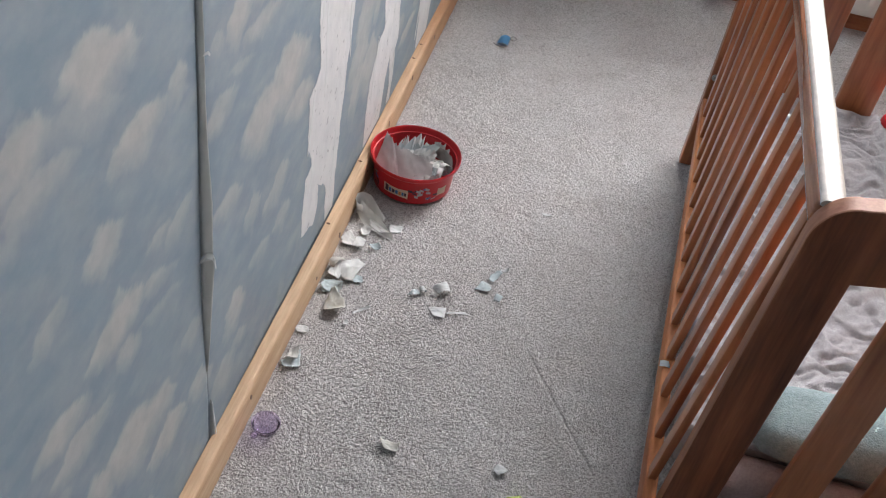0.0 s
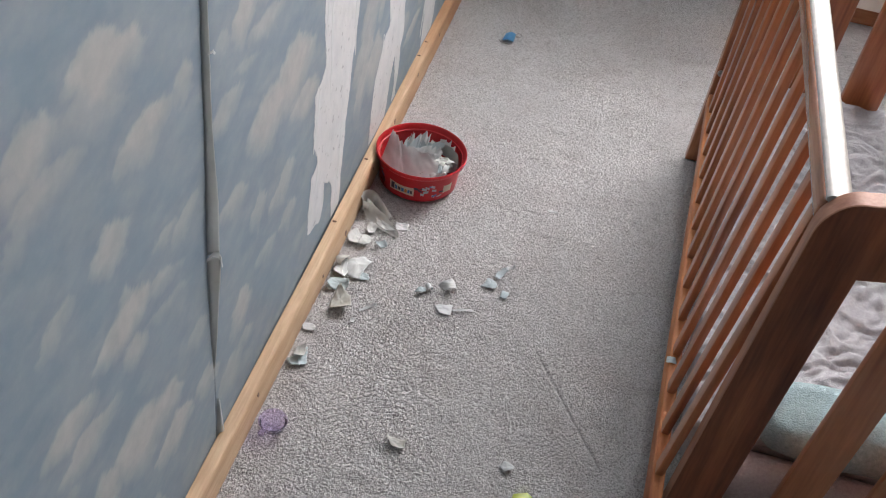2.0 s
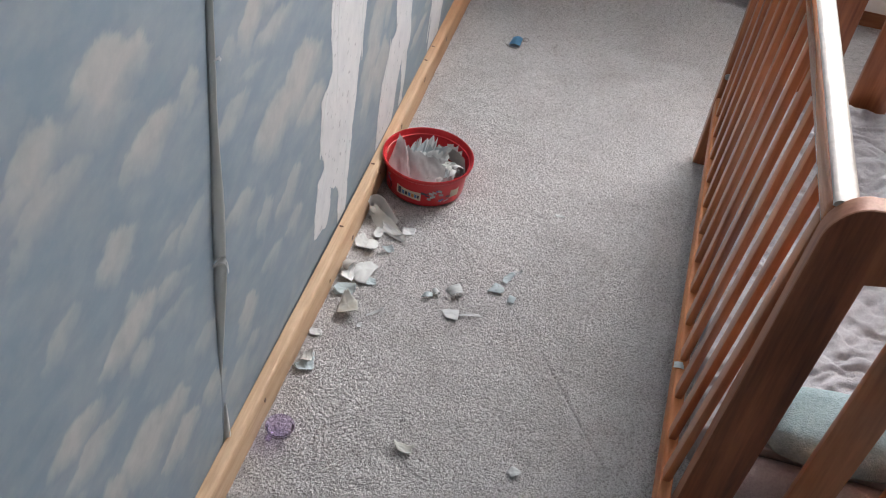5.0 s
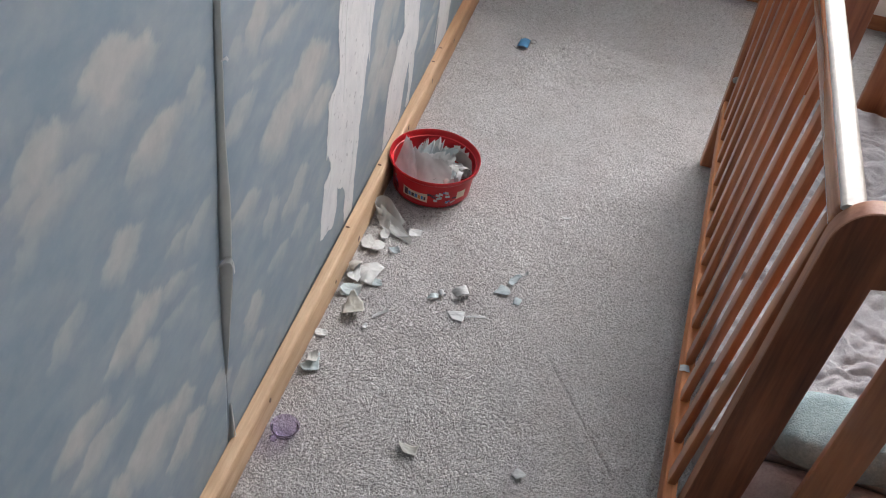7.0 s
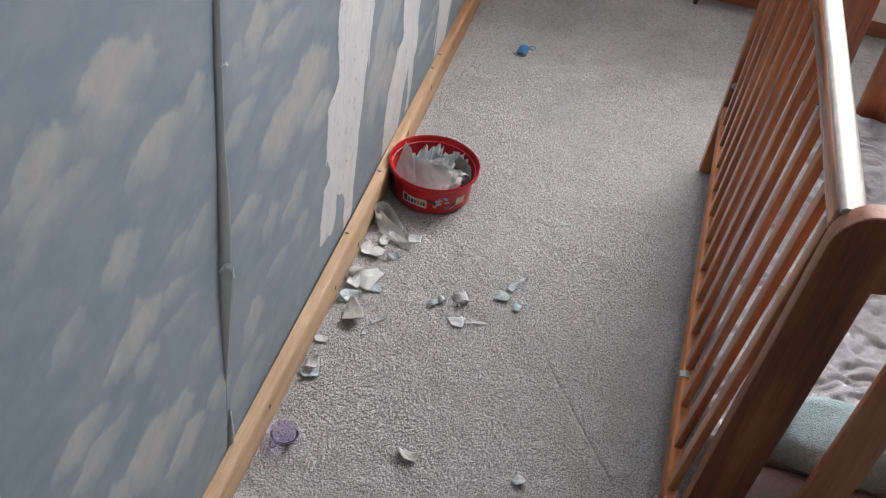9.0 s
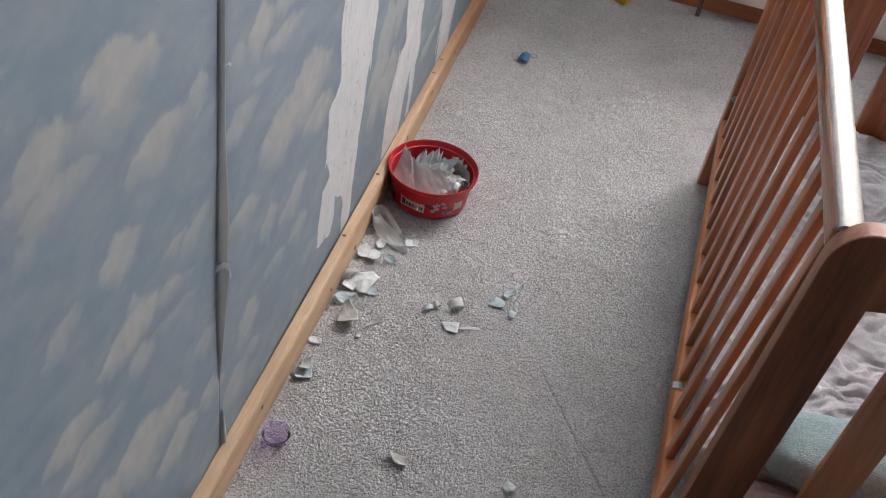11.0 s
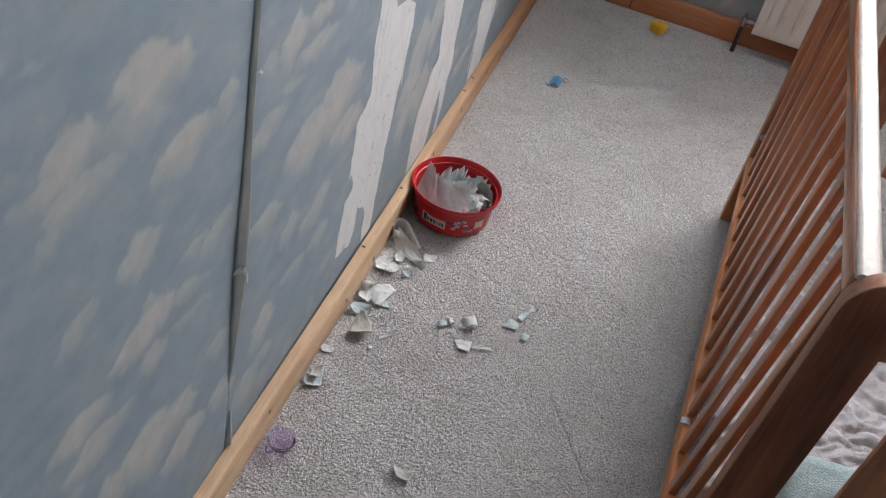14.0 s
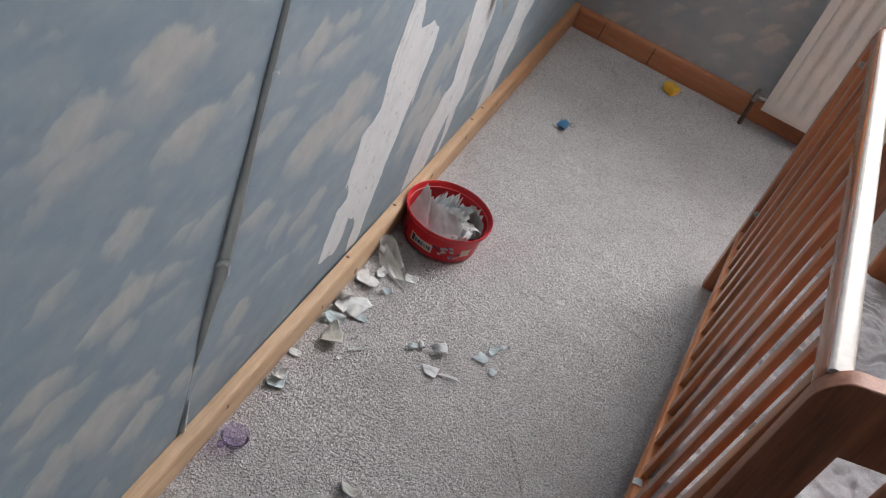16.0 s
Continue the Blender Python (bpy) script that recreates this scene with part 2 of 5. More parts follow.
# ---- shape tools ----
def part(name, bm, mat, parent=None, label=""):
    me = bpy.data.meshes.new(name)
    bm.to_mesh(me)
    bm.free()
    for m in mat if isinstance(mat, (list, tuple)) else (mat,):
        me.materials.append(m)
    ob = new(name, me)
    if parent:
        ob.parent = parent
    if label:
        ob["label"] = label
    return ob


def base(name, x, y, z, label, category, group="", kind=""):
    e = new(name)
    e.empty_display_size = 0.05
    e.location = (x, y, z)
    return tagged(e, label, category, group, kind)


def smooth(ob, angle=40):
    for p in ob.data.polygons:
        p.use_smooth = True
    ob.data.set_sharp_from_angle(angle=radians(angle))
    return ob


def box(x0, x1, y0, y1, z0, z1, bevel=0.0, segments=2):
    bm = bmesh.new()
    bmesh.ops.create_cube(bm, size=1)
    for v in bm.verts:
        v.co = Vector((x0 if v.co.x < 0 else x1, y0 if v.co.y < 0 else y1, z0 if v.co.z < 0 else z1))
    if bevel:
        bmesh.ops.bevel(bm, geom=bm.edges[:], offset=bevel, segments=segments, affect="EDGES", profile=0.5)
    return bm


def prism(outline, a, b, axis=1, bevel=0.0):
    """A flat outline, given in the two other axes, made solid from a to b along the axis."""
    bm = bmesh.new()
    put = {0: lambda p, w: (w, p[0], p[1]), 1: lambda p, w: (p[0], w, p[1]), 2: lambda p, w: (p[0], p[1], w)}[axis]
    lower, upper = [bm.verts.new(put(p, a)) for p in outline], [bm.verts.new(put(p, b)) for p in outline]
    n = len(outline)
    bm.faces.new(lower)
    bm.faces.new(upper[::-1])
    for i in range(n):
        bm.faces.new((lower[i], upper[i], upper[(i + 1) % n], lower[(i + 1) % n]))
    bmesh.ops.recalc_face_normals(bm, faces=bm.faces[:])
    if bevel:
        rim = [e for e in bm.edges if len(e.link_faces) == 2 and any(len(f.verts) > 4 for f in e.link_faces)]
        bmesh.ops.bevel(bm, geom=rim, offset=bevel, segments=2, affect="EDGES", profile=0.5)
    return bm


def lathe(profile, steps=48, squash=1.0):
    bm = bmesh.new()
    rings = []
    for r, z in profile:
        rings.append([bm.verts.new((r * math.cos(math.tau * k / steps), r * math.sin(math.tau * k / steps) * squash, z)) for k in range(steps)])
    for a, b in zip(rings, rings[1:]):
        for k in range(steps):
            bm.faces.new((a[k], a[(k + 1) % steps], b[(k + 1) % steps], b[k]))
    bmesh.ops.recalc_face_normals(bm, faces=bm.faces[:])
    return bm


def tube(points, radius, sides=10):
    bm = bmesh.new()
    pts = [Vector(p) for p in points]
    rings = []
    for i, p in enumerate(pts):
        d = (pts[min(i + 1, len(pts) - 1)] - pts[max(i - 1, 0)]).normalized()
        q = d.to_track_quat("Z", "Y")
        rings.append([bm.verts.new(p + q @ Vector((radius * math.cos(math.tau * k / sides), radius * math.sin(math.tau * k / sides), 0))) for k in range(sides)])
    for a, b in zip(rings, rings[1:]):
        for k in range(sides):
            bm.faces.new((a[k], a[(k + 1) % sides], b[(k + 1) % sides], b[k]))
    bm.faces.new(rings[0][::-1])
    bm.faces.new(rings[-1])
    return bm


def fbm(x, y, z=0.0, octaves=4):
    return noise.fractal(Vector((x, y, z)), 0.9, 2.1, octaves)


def lattice(x, y, seed):
    """Smooth random values between -1 and 1 over a plane."""
    x0, y0 = np.floor(x), np.floor(y)
    fx, fy = x - x0, y - y0
    fx, fy = fx * fx * (3 - 2 * fx), fy * fy * (3 - 2 * fy)

    def corner(a, b):
        v = np.sin(a * 127.1 + b * 311.7 + seed * 74.7) * 43758.5453
        return (v - np.floor(v)) * 2 - 1

    low = corner(x0, y0) * (1 - fx) + corner(x0 + 1, y0) * fx
    high = corner(x0, y0 + 1) * (1 - fx) + corner(x0 + 1, y0 + 1) * fx
    return low * (1 - fy) + high * fy


def billows(x, y, seed, octaves=4):
    total, weight = 0.0, 1.0
    for k in range(octaves):
        total = total + weight * lattice(x * 2 ** k + 17 * k, y * 2 ** k - 9 * k, seed + k)
        weight *= 0.55
    return total


# ---- room ----
ROOM_X, ROOM_Y0, ROOM_Y1, ROOM_H = 3.1, -0.85, 3.147, 2.60
BOARD_H, BOARD_T = 0.076, 0.025


def structure(name, bm, mat, label, category):
    return tagged(part(name, bm, mat), label, category, kind="structure")


wall_west = structure("wall_west", box(-0.12, -0.0015, ROOM_Y0 - 0.12, ROOM_Y1 + 0.47, -0.05, ROOM_H + 0.02), PLASTER, "plastered wall behind peeling cloud wallpaper", "wall")
# unseen walls: added dark, the south one close, to hold back fill light
wall_south = structure("wall_south", box(-0.0014, ROOM_X, ROOM_Y0 - 0.12, ROOM_Y0, -0.05, ROOM_H + 0.02), DIM_BLUE, "unseen dark wall that closes the room and cuts fill light", "wall")
wall_east = structure("wall_east", box(ROOM_X, ROOM_X + 0.12, ROOM_Y0 - 0.12, ROOM_Y1 + 0.47, -0.05, ROOM_H + 0.02), DIM_BLUE, "unseen dark wall that closes the room and cuts fill light", "wall")
# unseen ceiling, its paint greyed so that less light bounces down
ceiling = structure("ceiling", box(-0.12, ROOM_X + 0.12, ROOM_Y0 - 0.12, ROOM_Y1 + 0.47, ROOM_H + 0.021, ROOM_H + 0.12), CEILING_GREYED, "plain unseen ceiling, greyed to cut bounced light", "ceiling")

# far wall, with the window's opening through it
far = bmesh.new()
for x0, x1, z0, z1 in ((-0.0014, WIN[0], -0.05, ROOM_H + 0.02), (WIN[1], ROOM_X, -0.05, ROOM_H + 0.02), (WIN[0], WIN[1], -0.05, WIN[2]), (WIN[0], WIN[1], WIN[3], ROOM_H + 0.02)):
    piece = box(x0, x1, ROOM_Y1 + 0.0015, ROOM_Y1 + 0.47, z0, z1)
    me = bpy.data.meshes.new("tmp")
    piece.to_mesh(me)
    piece.free()
    far.from_mesh(me)
    bpy.data.meshes.remove(me)
wall_north = structure("wall_north", far, PLASTER, "plastered wall with a window over the radiator", "wall")

window_1 = base("window_1", WIN[0], ROOM_Y1 + 0.13, WIN[2], "white framed bedroom window over the radiator", "window", kind="structure")
wx, wz, fw = WIN[1] - WIN[0], WIN[3] - WIN[2], 0.05
for n, bm in (("window_frame", box(0, fw, 0, 0.06, 0, wz, 0.006)), ("window_frame", box(wx - fw, wx, 0, 0.06, 0, wz, 0.006)), ("window_frame", box(fw, wx - fw, 0, 0.06, 0, fw, 0.006)), ("window_frame", box(fw, wx - fw, 0, 0.06, wz - fw, wz, 0.006)), ("window_sill", box(-0.04, wx + 0.04, -0.17, -0.132, -0.03, -0.004, 0.006))):
    part(n, bm, CEILING_GREYED, window_1)
pane = part("pane", box(fw, wx - fw, 0.026, 0.032, fw, wz - fw), glassy("window_glass", (1, 1, 1), 0.0, 1.0), window_1)
pane.visible_shadow = False

# ---- carpet: one sheet, finely tufted where it is seen ----
def steps(a, b, d):
    return list(np.arange(a, b, d))


xs = np.array(steps(0.0, 0.86, 0.0016) + steps(0.86, 1.5, 0.02) + steps(1.5, ROOM_X, 0.1) + [ROOM_X])
ys = np.array(steps(ROOM_Y0, 0.55, 0.1) + steps(0.55, 1.9, 0.0016) + steps(1.9, ROOM_Y1, 0.0024) + [ROOM_Y1])
rng = np.random.default_rng(4)
ny, nx = len(ys), len(xs)
gx, gy = np.meshgrid(xs, ys)
# tufts: one on each cell of a jittered grid, domed, of uneven height and tone
TUFT = 0.0037
cells = (int(ROOM_X / TUFT) + 4, int((ROOM_Y1 - ROOM_Y0) / TUFT) + 4)
jx, jy, tall, tone = rng.uniform(0.12, 0.88, cells), rng.uniform(0.12, 0.88, cells), rng.normal(0, 1, cells), rng.random(cells)
px, py = gx / TUFT + 1, (gy - ROOM_Y0) / TUFT + 1
px, py = px + 0.35 * lattice(gx * 70, gy * 70, 31), py + 0.35 * lattice(gx * 70, gy * 70, 32)
ix, iy = np.floor(px).astype(int), np.floor(py).astype(int)
near, pick = np.full(gx.shape, 9.0), np.zeros(gx.shape, int)
for a in (-1, 0, 1):
    for b in (-1, 0, 1):
        qx, qy = np.clip(ix + a, 0, cells[0] - 1), np.clip(iy + b, 0, cells[1] - 1)
        d = np.hypot(px - qx - jx[qx, qy], py - qy - jy[qx, qy])
        closer = d < near
        near, pick = np.where(closer, d, near), np.where(closer, qx * cells[1] + qy, pick)
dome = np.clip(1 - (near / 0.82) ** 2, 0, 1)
# painted shade towards the gaps, over each tuft's own random tone
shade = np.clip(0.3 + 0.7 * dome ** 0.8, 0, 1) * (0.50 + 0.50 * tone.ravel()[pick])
lump = np.zeros((ny, nx))
for k in range(26):
    a, f = rng.uniform(0, math.tau), rng.uniform(25, 120)
    lump += np.sin(gx * f * math.cos(a) + gy * f * math.sin(a) + rng.uniform(0, math.tau)) / 26 ** 0.5
trodden = billows(gx * 26, gy * 38, 51, 4)
height = 0.0028 * dome + 0.0010 * np.clip(tall.ravel()[pick], -2, 2) * dome + lump * 0.0009 + 0.0013 * trodden
height = np.where(gy > ROOM_Y1 - 0.04, height * 0.3, height) - 0.0027
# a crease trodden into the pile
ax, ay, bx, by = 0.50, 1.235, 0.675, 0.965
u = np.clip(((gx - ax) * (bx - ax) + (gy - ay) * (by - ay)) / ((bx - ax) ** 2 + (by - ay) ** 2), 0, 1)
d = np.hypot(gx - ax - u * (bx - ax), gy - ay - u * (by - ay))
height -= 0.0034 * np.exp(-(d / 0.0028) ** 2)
# the crease's shade is put into the pile's colour as well
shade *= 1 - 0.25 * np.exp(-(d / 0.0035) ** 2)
for k in range(260):
    cx, cy, along, across = rng.uniform(0.04, 0.8), rng.uniform(0.6, 3.05), rng.uniform(0.008, 0.028), rng.uniform(0.002, 0.0042)
    turn = rng.normal(0, 0.45)
    i0, i1 = np.searchsorted(ys, [cy - 0.05, cy + 0.05])
    j0, j1 = np.searchsorted(xs, [cx - 0.05, cx + 0.05])
    px, py = gx[i0:i1, j0:j1] - cx, gy[i0:i1, j0:j1] - cy
    pu, pv = px * math.cos(turn) + py * math.sin(turn), py * math.cos(turn) - px * math.sin(turn)
    height[i0:i1, j0:j1] -= rng.uniform(0.0008, 0.0024) * np.exp(-(pu / along) ** 2 - (pv / across) ** 2)
verts = np.stack([gx, gy, height], -1).reshape(-1, 3)
idx = np.arange(ny * nx).reshape(ny, nx)
faces = np.stack([idx[:-1, :-1], idx[:-1, 1:], idx[1:, 1:], idx[1:, :-1]], -1).reshape(-1, 4)
me = bpy.data.meshes.new("floor")
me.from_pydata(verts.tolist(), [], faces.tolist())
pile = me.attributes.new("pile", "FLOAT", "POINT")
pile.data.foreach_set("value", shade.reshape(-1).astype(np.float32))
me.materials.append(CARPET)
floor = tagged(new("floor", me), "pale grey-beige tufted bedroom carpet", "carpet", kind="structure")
me.polygons.foreach_set("use_smooth", np.ones(len(faces), dtype=bool))
structure("subfloor", box(-0.12, ROOM_X + 0.12, ROOM_Y0 - 0.12, ROOM_Y1 + 0.47, -0.12, -0.051), PLASTER, "floor slab under the carpet", "floor")

# ---- wallpaper ----
# clouds: start and end along the wall and up it, half height, how dense
CLOUDS_A = ((0.453, 0.978, 0.608, 0.943, 0.034, 1), (0.348, 0.953, 0.425, 0.947, 0.031, 0.95), (0.413, 0.95, 0.57, 0.898, 0.022, 0.5), (0.322, 0.902, 0.469, 0.895, 0.021, 0.75), (0.319, 0.93, 0.362, 0.933, 0.018, 0.7), (0.526, 0.831, 0.667, 0.833, 0.029, 1), (0.668, 0.843, 0.719, 0.84, 0.026, 0.9), (0.308, 1.062, 0.36, 1.062, 0.007, 0.6), (0.287, 1.081, 0.313, 1.082, 0.007, 0.5), (0.337, 0.994, 0.358, 1.008, 0.017, 0.35), (0.289, 0.932, 0.326, 0.933, 0.013, 0.4), (0.283, 0.974, 0.316, 0.968, 0.008, 0.4), (0.454, 0.746, 0.544, 0.742, 0.024, 0.9), (0.589, 0.658, 0.655, 0.65, 0.016, 0.7), (0.64, 0.627, 0.72, 0.652, 0.021, 0.65), (0.341, 0.72, 0.412, 0.744, 0.021, 0.75))
CLOUDS_B = ((0.438, 0.603, 0.572, 0.611, 0.028, 1), (0.556, 0.612, 0.675, 0.57, 0.016, 0.8), (0.498, 0.647, 0.533, 0.634, 0.016, 0.7), (0.498, 0.545, 0.556, 0.539, 0.021, 0.75), (0.548, 0.558, 0.685, 0.524, 0.012, 0.5), (0.307, 0.575, 0.43, 0.565, 0.025, 1), (0.335, 0.509, 0.483, 0.509, 0.022, 0.85), (0.443, 0.388, 0.636, 0.346, 0.051, 1), (0.362, 0.371, 0.457, 0.367, 0.044, 0.9), (0.553, 0.269, 0.674, 0.268, 0.028, 1), (0.689, 0.273, 0.772, 0.246, 0.026, 0.8), (0.665, 0.397, 0.744, 0.393, 0.024, 0.55), (0.324, 0.47, 0.369, 0.466, 0.013, 0.5), (0.519, 0.185, 0.563, 0.176, 0.022, 0.6), (0.853, 0.832, 0.919, 0.836, 0.036, 1), (0.924, 0.839, 1.019, 0.825, 0.018, 0.8))
CLOUDS_D = ((0.896, 0.785, 1.056, 0.775, 0.016, 0.75), (0.781, 0.828, 0.837, 0.824, 0.018, 0.55), (0.836, 0.767, 0.943, 0.739, 0.011, 0.6), (0.765, 0.719, 0.878, 0.721, 0.025, 0.75), (1.031, 0.623, 1.198, 0.618, 0.054, 1), (0.895, 0.61, 1.075, 0.593, 0.048, 0.95), (1.092, 0.535, 1.218, 0.529, 0.034, 0.8), (0.777, 0.549, 0.903, 0.53, 0.023, 0.8), (0.916, 0.438, 0.971, 0.452, 0.03, 0.7), (0.998, 0.404, 1.121, 0.419, 0.03, 0.75), (1.055, 0.32, 1.135, 0.316, 0.029, 0.7), (1.074, 0.796, 1.138, 0.797, 0.017, 0.5), (1.534, 0.455, 1.621, 0.479, 0.071, 0.8), (1.515, 0.29, 1.59, 0.335, 0.05, 0.8), (1.591, 0.321, 1.718, 0.329, 0.063, 0.8), (1.638, 0.496, 1.73, 0.521, 0.059, 0.8))
CLOUDS_E = ((0.839, 0.291, 0.912, 0.282, 0.034, 0.85), (0.849, 0.21, 0.927, 0.191, 0.021, 0.6), (0.781, 0.172, 0.87, 0.179, 0.037, 0.6), (0.323, 0.865, 0.358, 0.885, 0.018, 0.5), (0.928, 0.336, 1.03, 0.315, 0.02, 0.6), (0.818, 0.265, 0.891, 0.255, 0.022, 0.5), (1.49, 0.376, 1.61, 0.385, 0.049, 0.7), (1.086, 0.535, 1.234, 0.514, 0.028, 0.8), (1.827, 0.289, 1.964, 0.272, 0.039, 0.6))
crand = random.Random(11)
CLOUDS_C = tuple((y, z, y + crand.uniform(0.06, 0.16), z + crand.uniform(-0.02, 0.03), crand.uniform(0.018, 0.042), crand.uniform(0.5, 1)) for y, z in ((crand.uniform(-1.5, 3.1), crand.uniform(0.1, 2.3)) for k in range(150)) if not (0.1 < y < 1.85 and z < 1.15))
# the far wall: along the wall is x
CLOUDS_N = ((0.100, 0.063, 0.218, 0.136, 0.018, 0.8), (0.205, 0.082, 0.240, 0.125, 0.011, 0.6), (0.283, 0.185, 0.354, 0.245, 0.016, 0.7), (0.402, 0.249, 0.456, 0.295, 0.016, 0.8), (0.494, 0.185, 0.576, 0.244, 0.021, 0.85), (0.624, 0.234, 0.720, 0.301, 0.037, 1), (0.605, 0.274, 0.667, 0.330, 0.021, 0.8), (0.313, 0.037, 0.359, 0.096, 0.015, 0.7), (0.398, 0.047, 0.475, 0.100, 0.013, 0.75), (0.507, 0.122, 0.555, 0.154, 0.011, 0.7), (0.611, 0.096, 0.669, 0.143, 0.014, 0.7), (0.636, 0.383, 0.699, 0.439, 0.023, 0.9), (0.769, 0.247, 0.803, 0.294, 0.014, 0.6), (0.128, 0.125, 0.157, 0.156, 0.013, 0.6), (0.539, 0.316, 0.573, 0.349, 0.012, 0.6))


def cloud_print(u, z, clouds):
    """How much cloud is printed at each point: heaps with a lumpy, fairly crisp top and a base that fades out."""
    wu = u + 0.007 * billows(u * 34, z * 44, 3) + 0.0022 * billows(u * 150, z * 150, 5, 3)
    wz = z + 0.0055 * billows(u * 34, z * 44, 11) + 0.0018 * billows(u * 150, z * 150, 13, 3)
    haze = billows(u * 20, z * 34, 21, 5)
    value = np.zeros_like(u)
    for k, (y0, z0, y1, z1, h, dense) in enumerate(clouds):
        h *= 1.27
        y0, y1 = y0 - 0.002 - 0.3 * h, y1 + 0.1 * h
        near = np.nonzero((u > y0 - 0.05) & (u < y1 + 0.05) & (z > min(z0, z1) - 2.2 * h - 0.02) & (z < max(z0, z1) + 2.2 * h + 0.02))
        if not len(near[0]):
            continue
        pu, pz, hz = wu[near], wz[near], haze[near]
        f = (pu - y0) / (y1 - y0)
        inside = np.clip(1.06 - np.abs(f - 0.5) * 2, 0, 1) ** 0.55
        heap = h * inside * (1.05 + 0.35 * lattice(f * 3.1, f * 0 + 0.5, 40 + k))
        off = pz - (z0 + (z1 - z0) * np.clip(f, 0, 1))
        top = np.clip((heap * 1.05 - off) / (0.005 + 0.26 * h), 0, 1)
        low = np.clip((off + heap * 1.25) / (0.008 + 0.95 * h), 0, 1)
        body = top * top * (3 - 2 * top) * low ** 0.7 * (1.02 + 0.18 * hz) * np.clip(inside * 4, 0, 1)
        value[near] = np.maximum(value[near], dense * np.clip(body, 0, 1)) + 0.12 * np.minimum(value[near], dense * body)
    veil = np.clip(0.08 + 0.16 * haze, 0, 0.28)
    return np.clip(np.maximum(value, veil), 0, 1)


def paper_sheet(name, us, zs, place, clouds, label, parent, mat=None):
    """A hung sheet of paper: place(u, z) gives the point on it."""
    pts = [place(u, z) for u in us for z in zs]
    uu, zz = np.meshgrid(np.array(us), np.array(zs), indexing="ij")
    cl = cloud_print(uu, zz, clouds).reshape(-1).tolist()
    n, m = len(us), len(zs)
    idx = np.arange(n * m).reshape(n, m)
    fc = np.stack([idx[:-1, :-1], idx[1:, :-1], idx[1:, 1:], idx[:-1, 1:]], -1).reshape(-1, 4)
    me = bpy.data.meshes.new(name)
    me.from_pydata(pts, [], fc.tolist())
    att = me.attributes.new("cloud", "FLOAT", "POINT")
    att.data.foreach_set("value", cl)
    me.materials.append(mat or WALLPAPER)
    me.materials.append(FLAP_BACK)
    for p in me.polygons:
        p.use_smooth = True
    ob = new(name, me)
    ob.parent = parent
    ob["label"] = label
    s = ob.modifiers.new("thickness", "SOLIDIFY")
    s.thickness, s.offset, s.material_offset = 0.0007, -1, 1
    return ob


SEAM = 0.752
WEST_CLOUDS = CLOUDS_A + CLOUDS_B + CLOUDS_D + CLOUDS_E + CLOUDS_C


def hang_left(u, z):
    return (0.0006 + 0.0004 * (0.5 + 0.5 * fbm(u * 5, z * 3, 1)), u, z)


def hang_right(u, z):
    return hang_left(u, z)


zs_fine = steps(0.05, 1.16, 0.004) + steps(1.16, 1.25, 0.012) + steps(1.25, ROOM_H, 0.09) + [ROOM_H]
west_a = paper_sheet("wallpaper_sheet", steps(ROOM_Y0, 0.2, 0.08) + steps(0.2, SEAM, 0.004) + [SEAM], zs_fine, hang_left, WEST_CLOUDS, "blue cloud wallpaper, stuck down", wall_west)
west_b = paper_sheet("wallpaper_sheet", [SEAM + 0.0002] + steps(SEAM + 0.004, 1.72, 0.004) + steps(1.72, ROOM_Y1, 0.012) + [ROOM_Y1], zs_fine, hang_right, WEST_CLOUDS, "blue cloud wallpaper with a loose edge and torn strips", wall_west)
north = paper_sheet("wallpaper_sheet", steps(0.002, 0.9, 0.009) + steps(0.9, WIN[0] + 0.0, 0.05) + [0.95], steps(0.05, 0.6, 0.009) + steps(0.6, WIN[2] - 0.03, 0.05) + [WIN[2] - 0.031], lambda u, z: (u, ROOM_Y1 - 0.0008, z), CLOUDS_N, "blue-grey cloud wallpaper on the far wall", wall_north, BOUNCE_LIT_PAPER)
north_b = paper_sheet("wallpaper_sheet", steps(0.951, ROOM_X, 0.06) + [ROOM_X], steps(0.05, WIN[2] - 0.03, 0.06) + [WIN[2] - 0.031], lambda u, z: (u, ROOM_Y1 - 0.0008, z), CLOUDS_N, "blue-grey cloud wallpaper on the far wall", wall_north, BOUNCE_LIT_PAPER)

# the loose edge at the seam: thin paper that stands off the wall and lets light through
def thin_paper(name, colour):
    m, t, b = material(name, 0.85, 0, 0.2)
    v = coords(t, world_space=True)
    tint = ramp(t, noise_of(t, v, 30, 4), [(0.34, tuple(c * k for c, k in zip(colour, (0.80, 0.76, 0.70)))), (0.62, colour)])
    t.links.new(tint, b.inputs["Base Color"])
    tr = t.nodes.new("ShaderNodeBsdfTranslucent")
    t.links.new(tint, tr.inputs[0])
    mx = t.nodes.new("ShaderNodeMixShader")
    mx.inputs[0].default_value = 0.2
    t.links.new(b.outputs[0], mx.inputs[1])
    t.links.new(tr.outputs[0], mx.inputs[2])
    t.links.new(mx.outputs[0], t.nodes["Material Output"].inputs[0])
    return m


THIN = thin_paper("thin_grey_green_paper", (0.33, 0.325, 0.305))
FILM = thin_paper("thin_white_paper", (0.62, 0.62, 0.585))


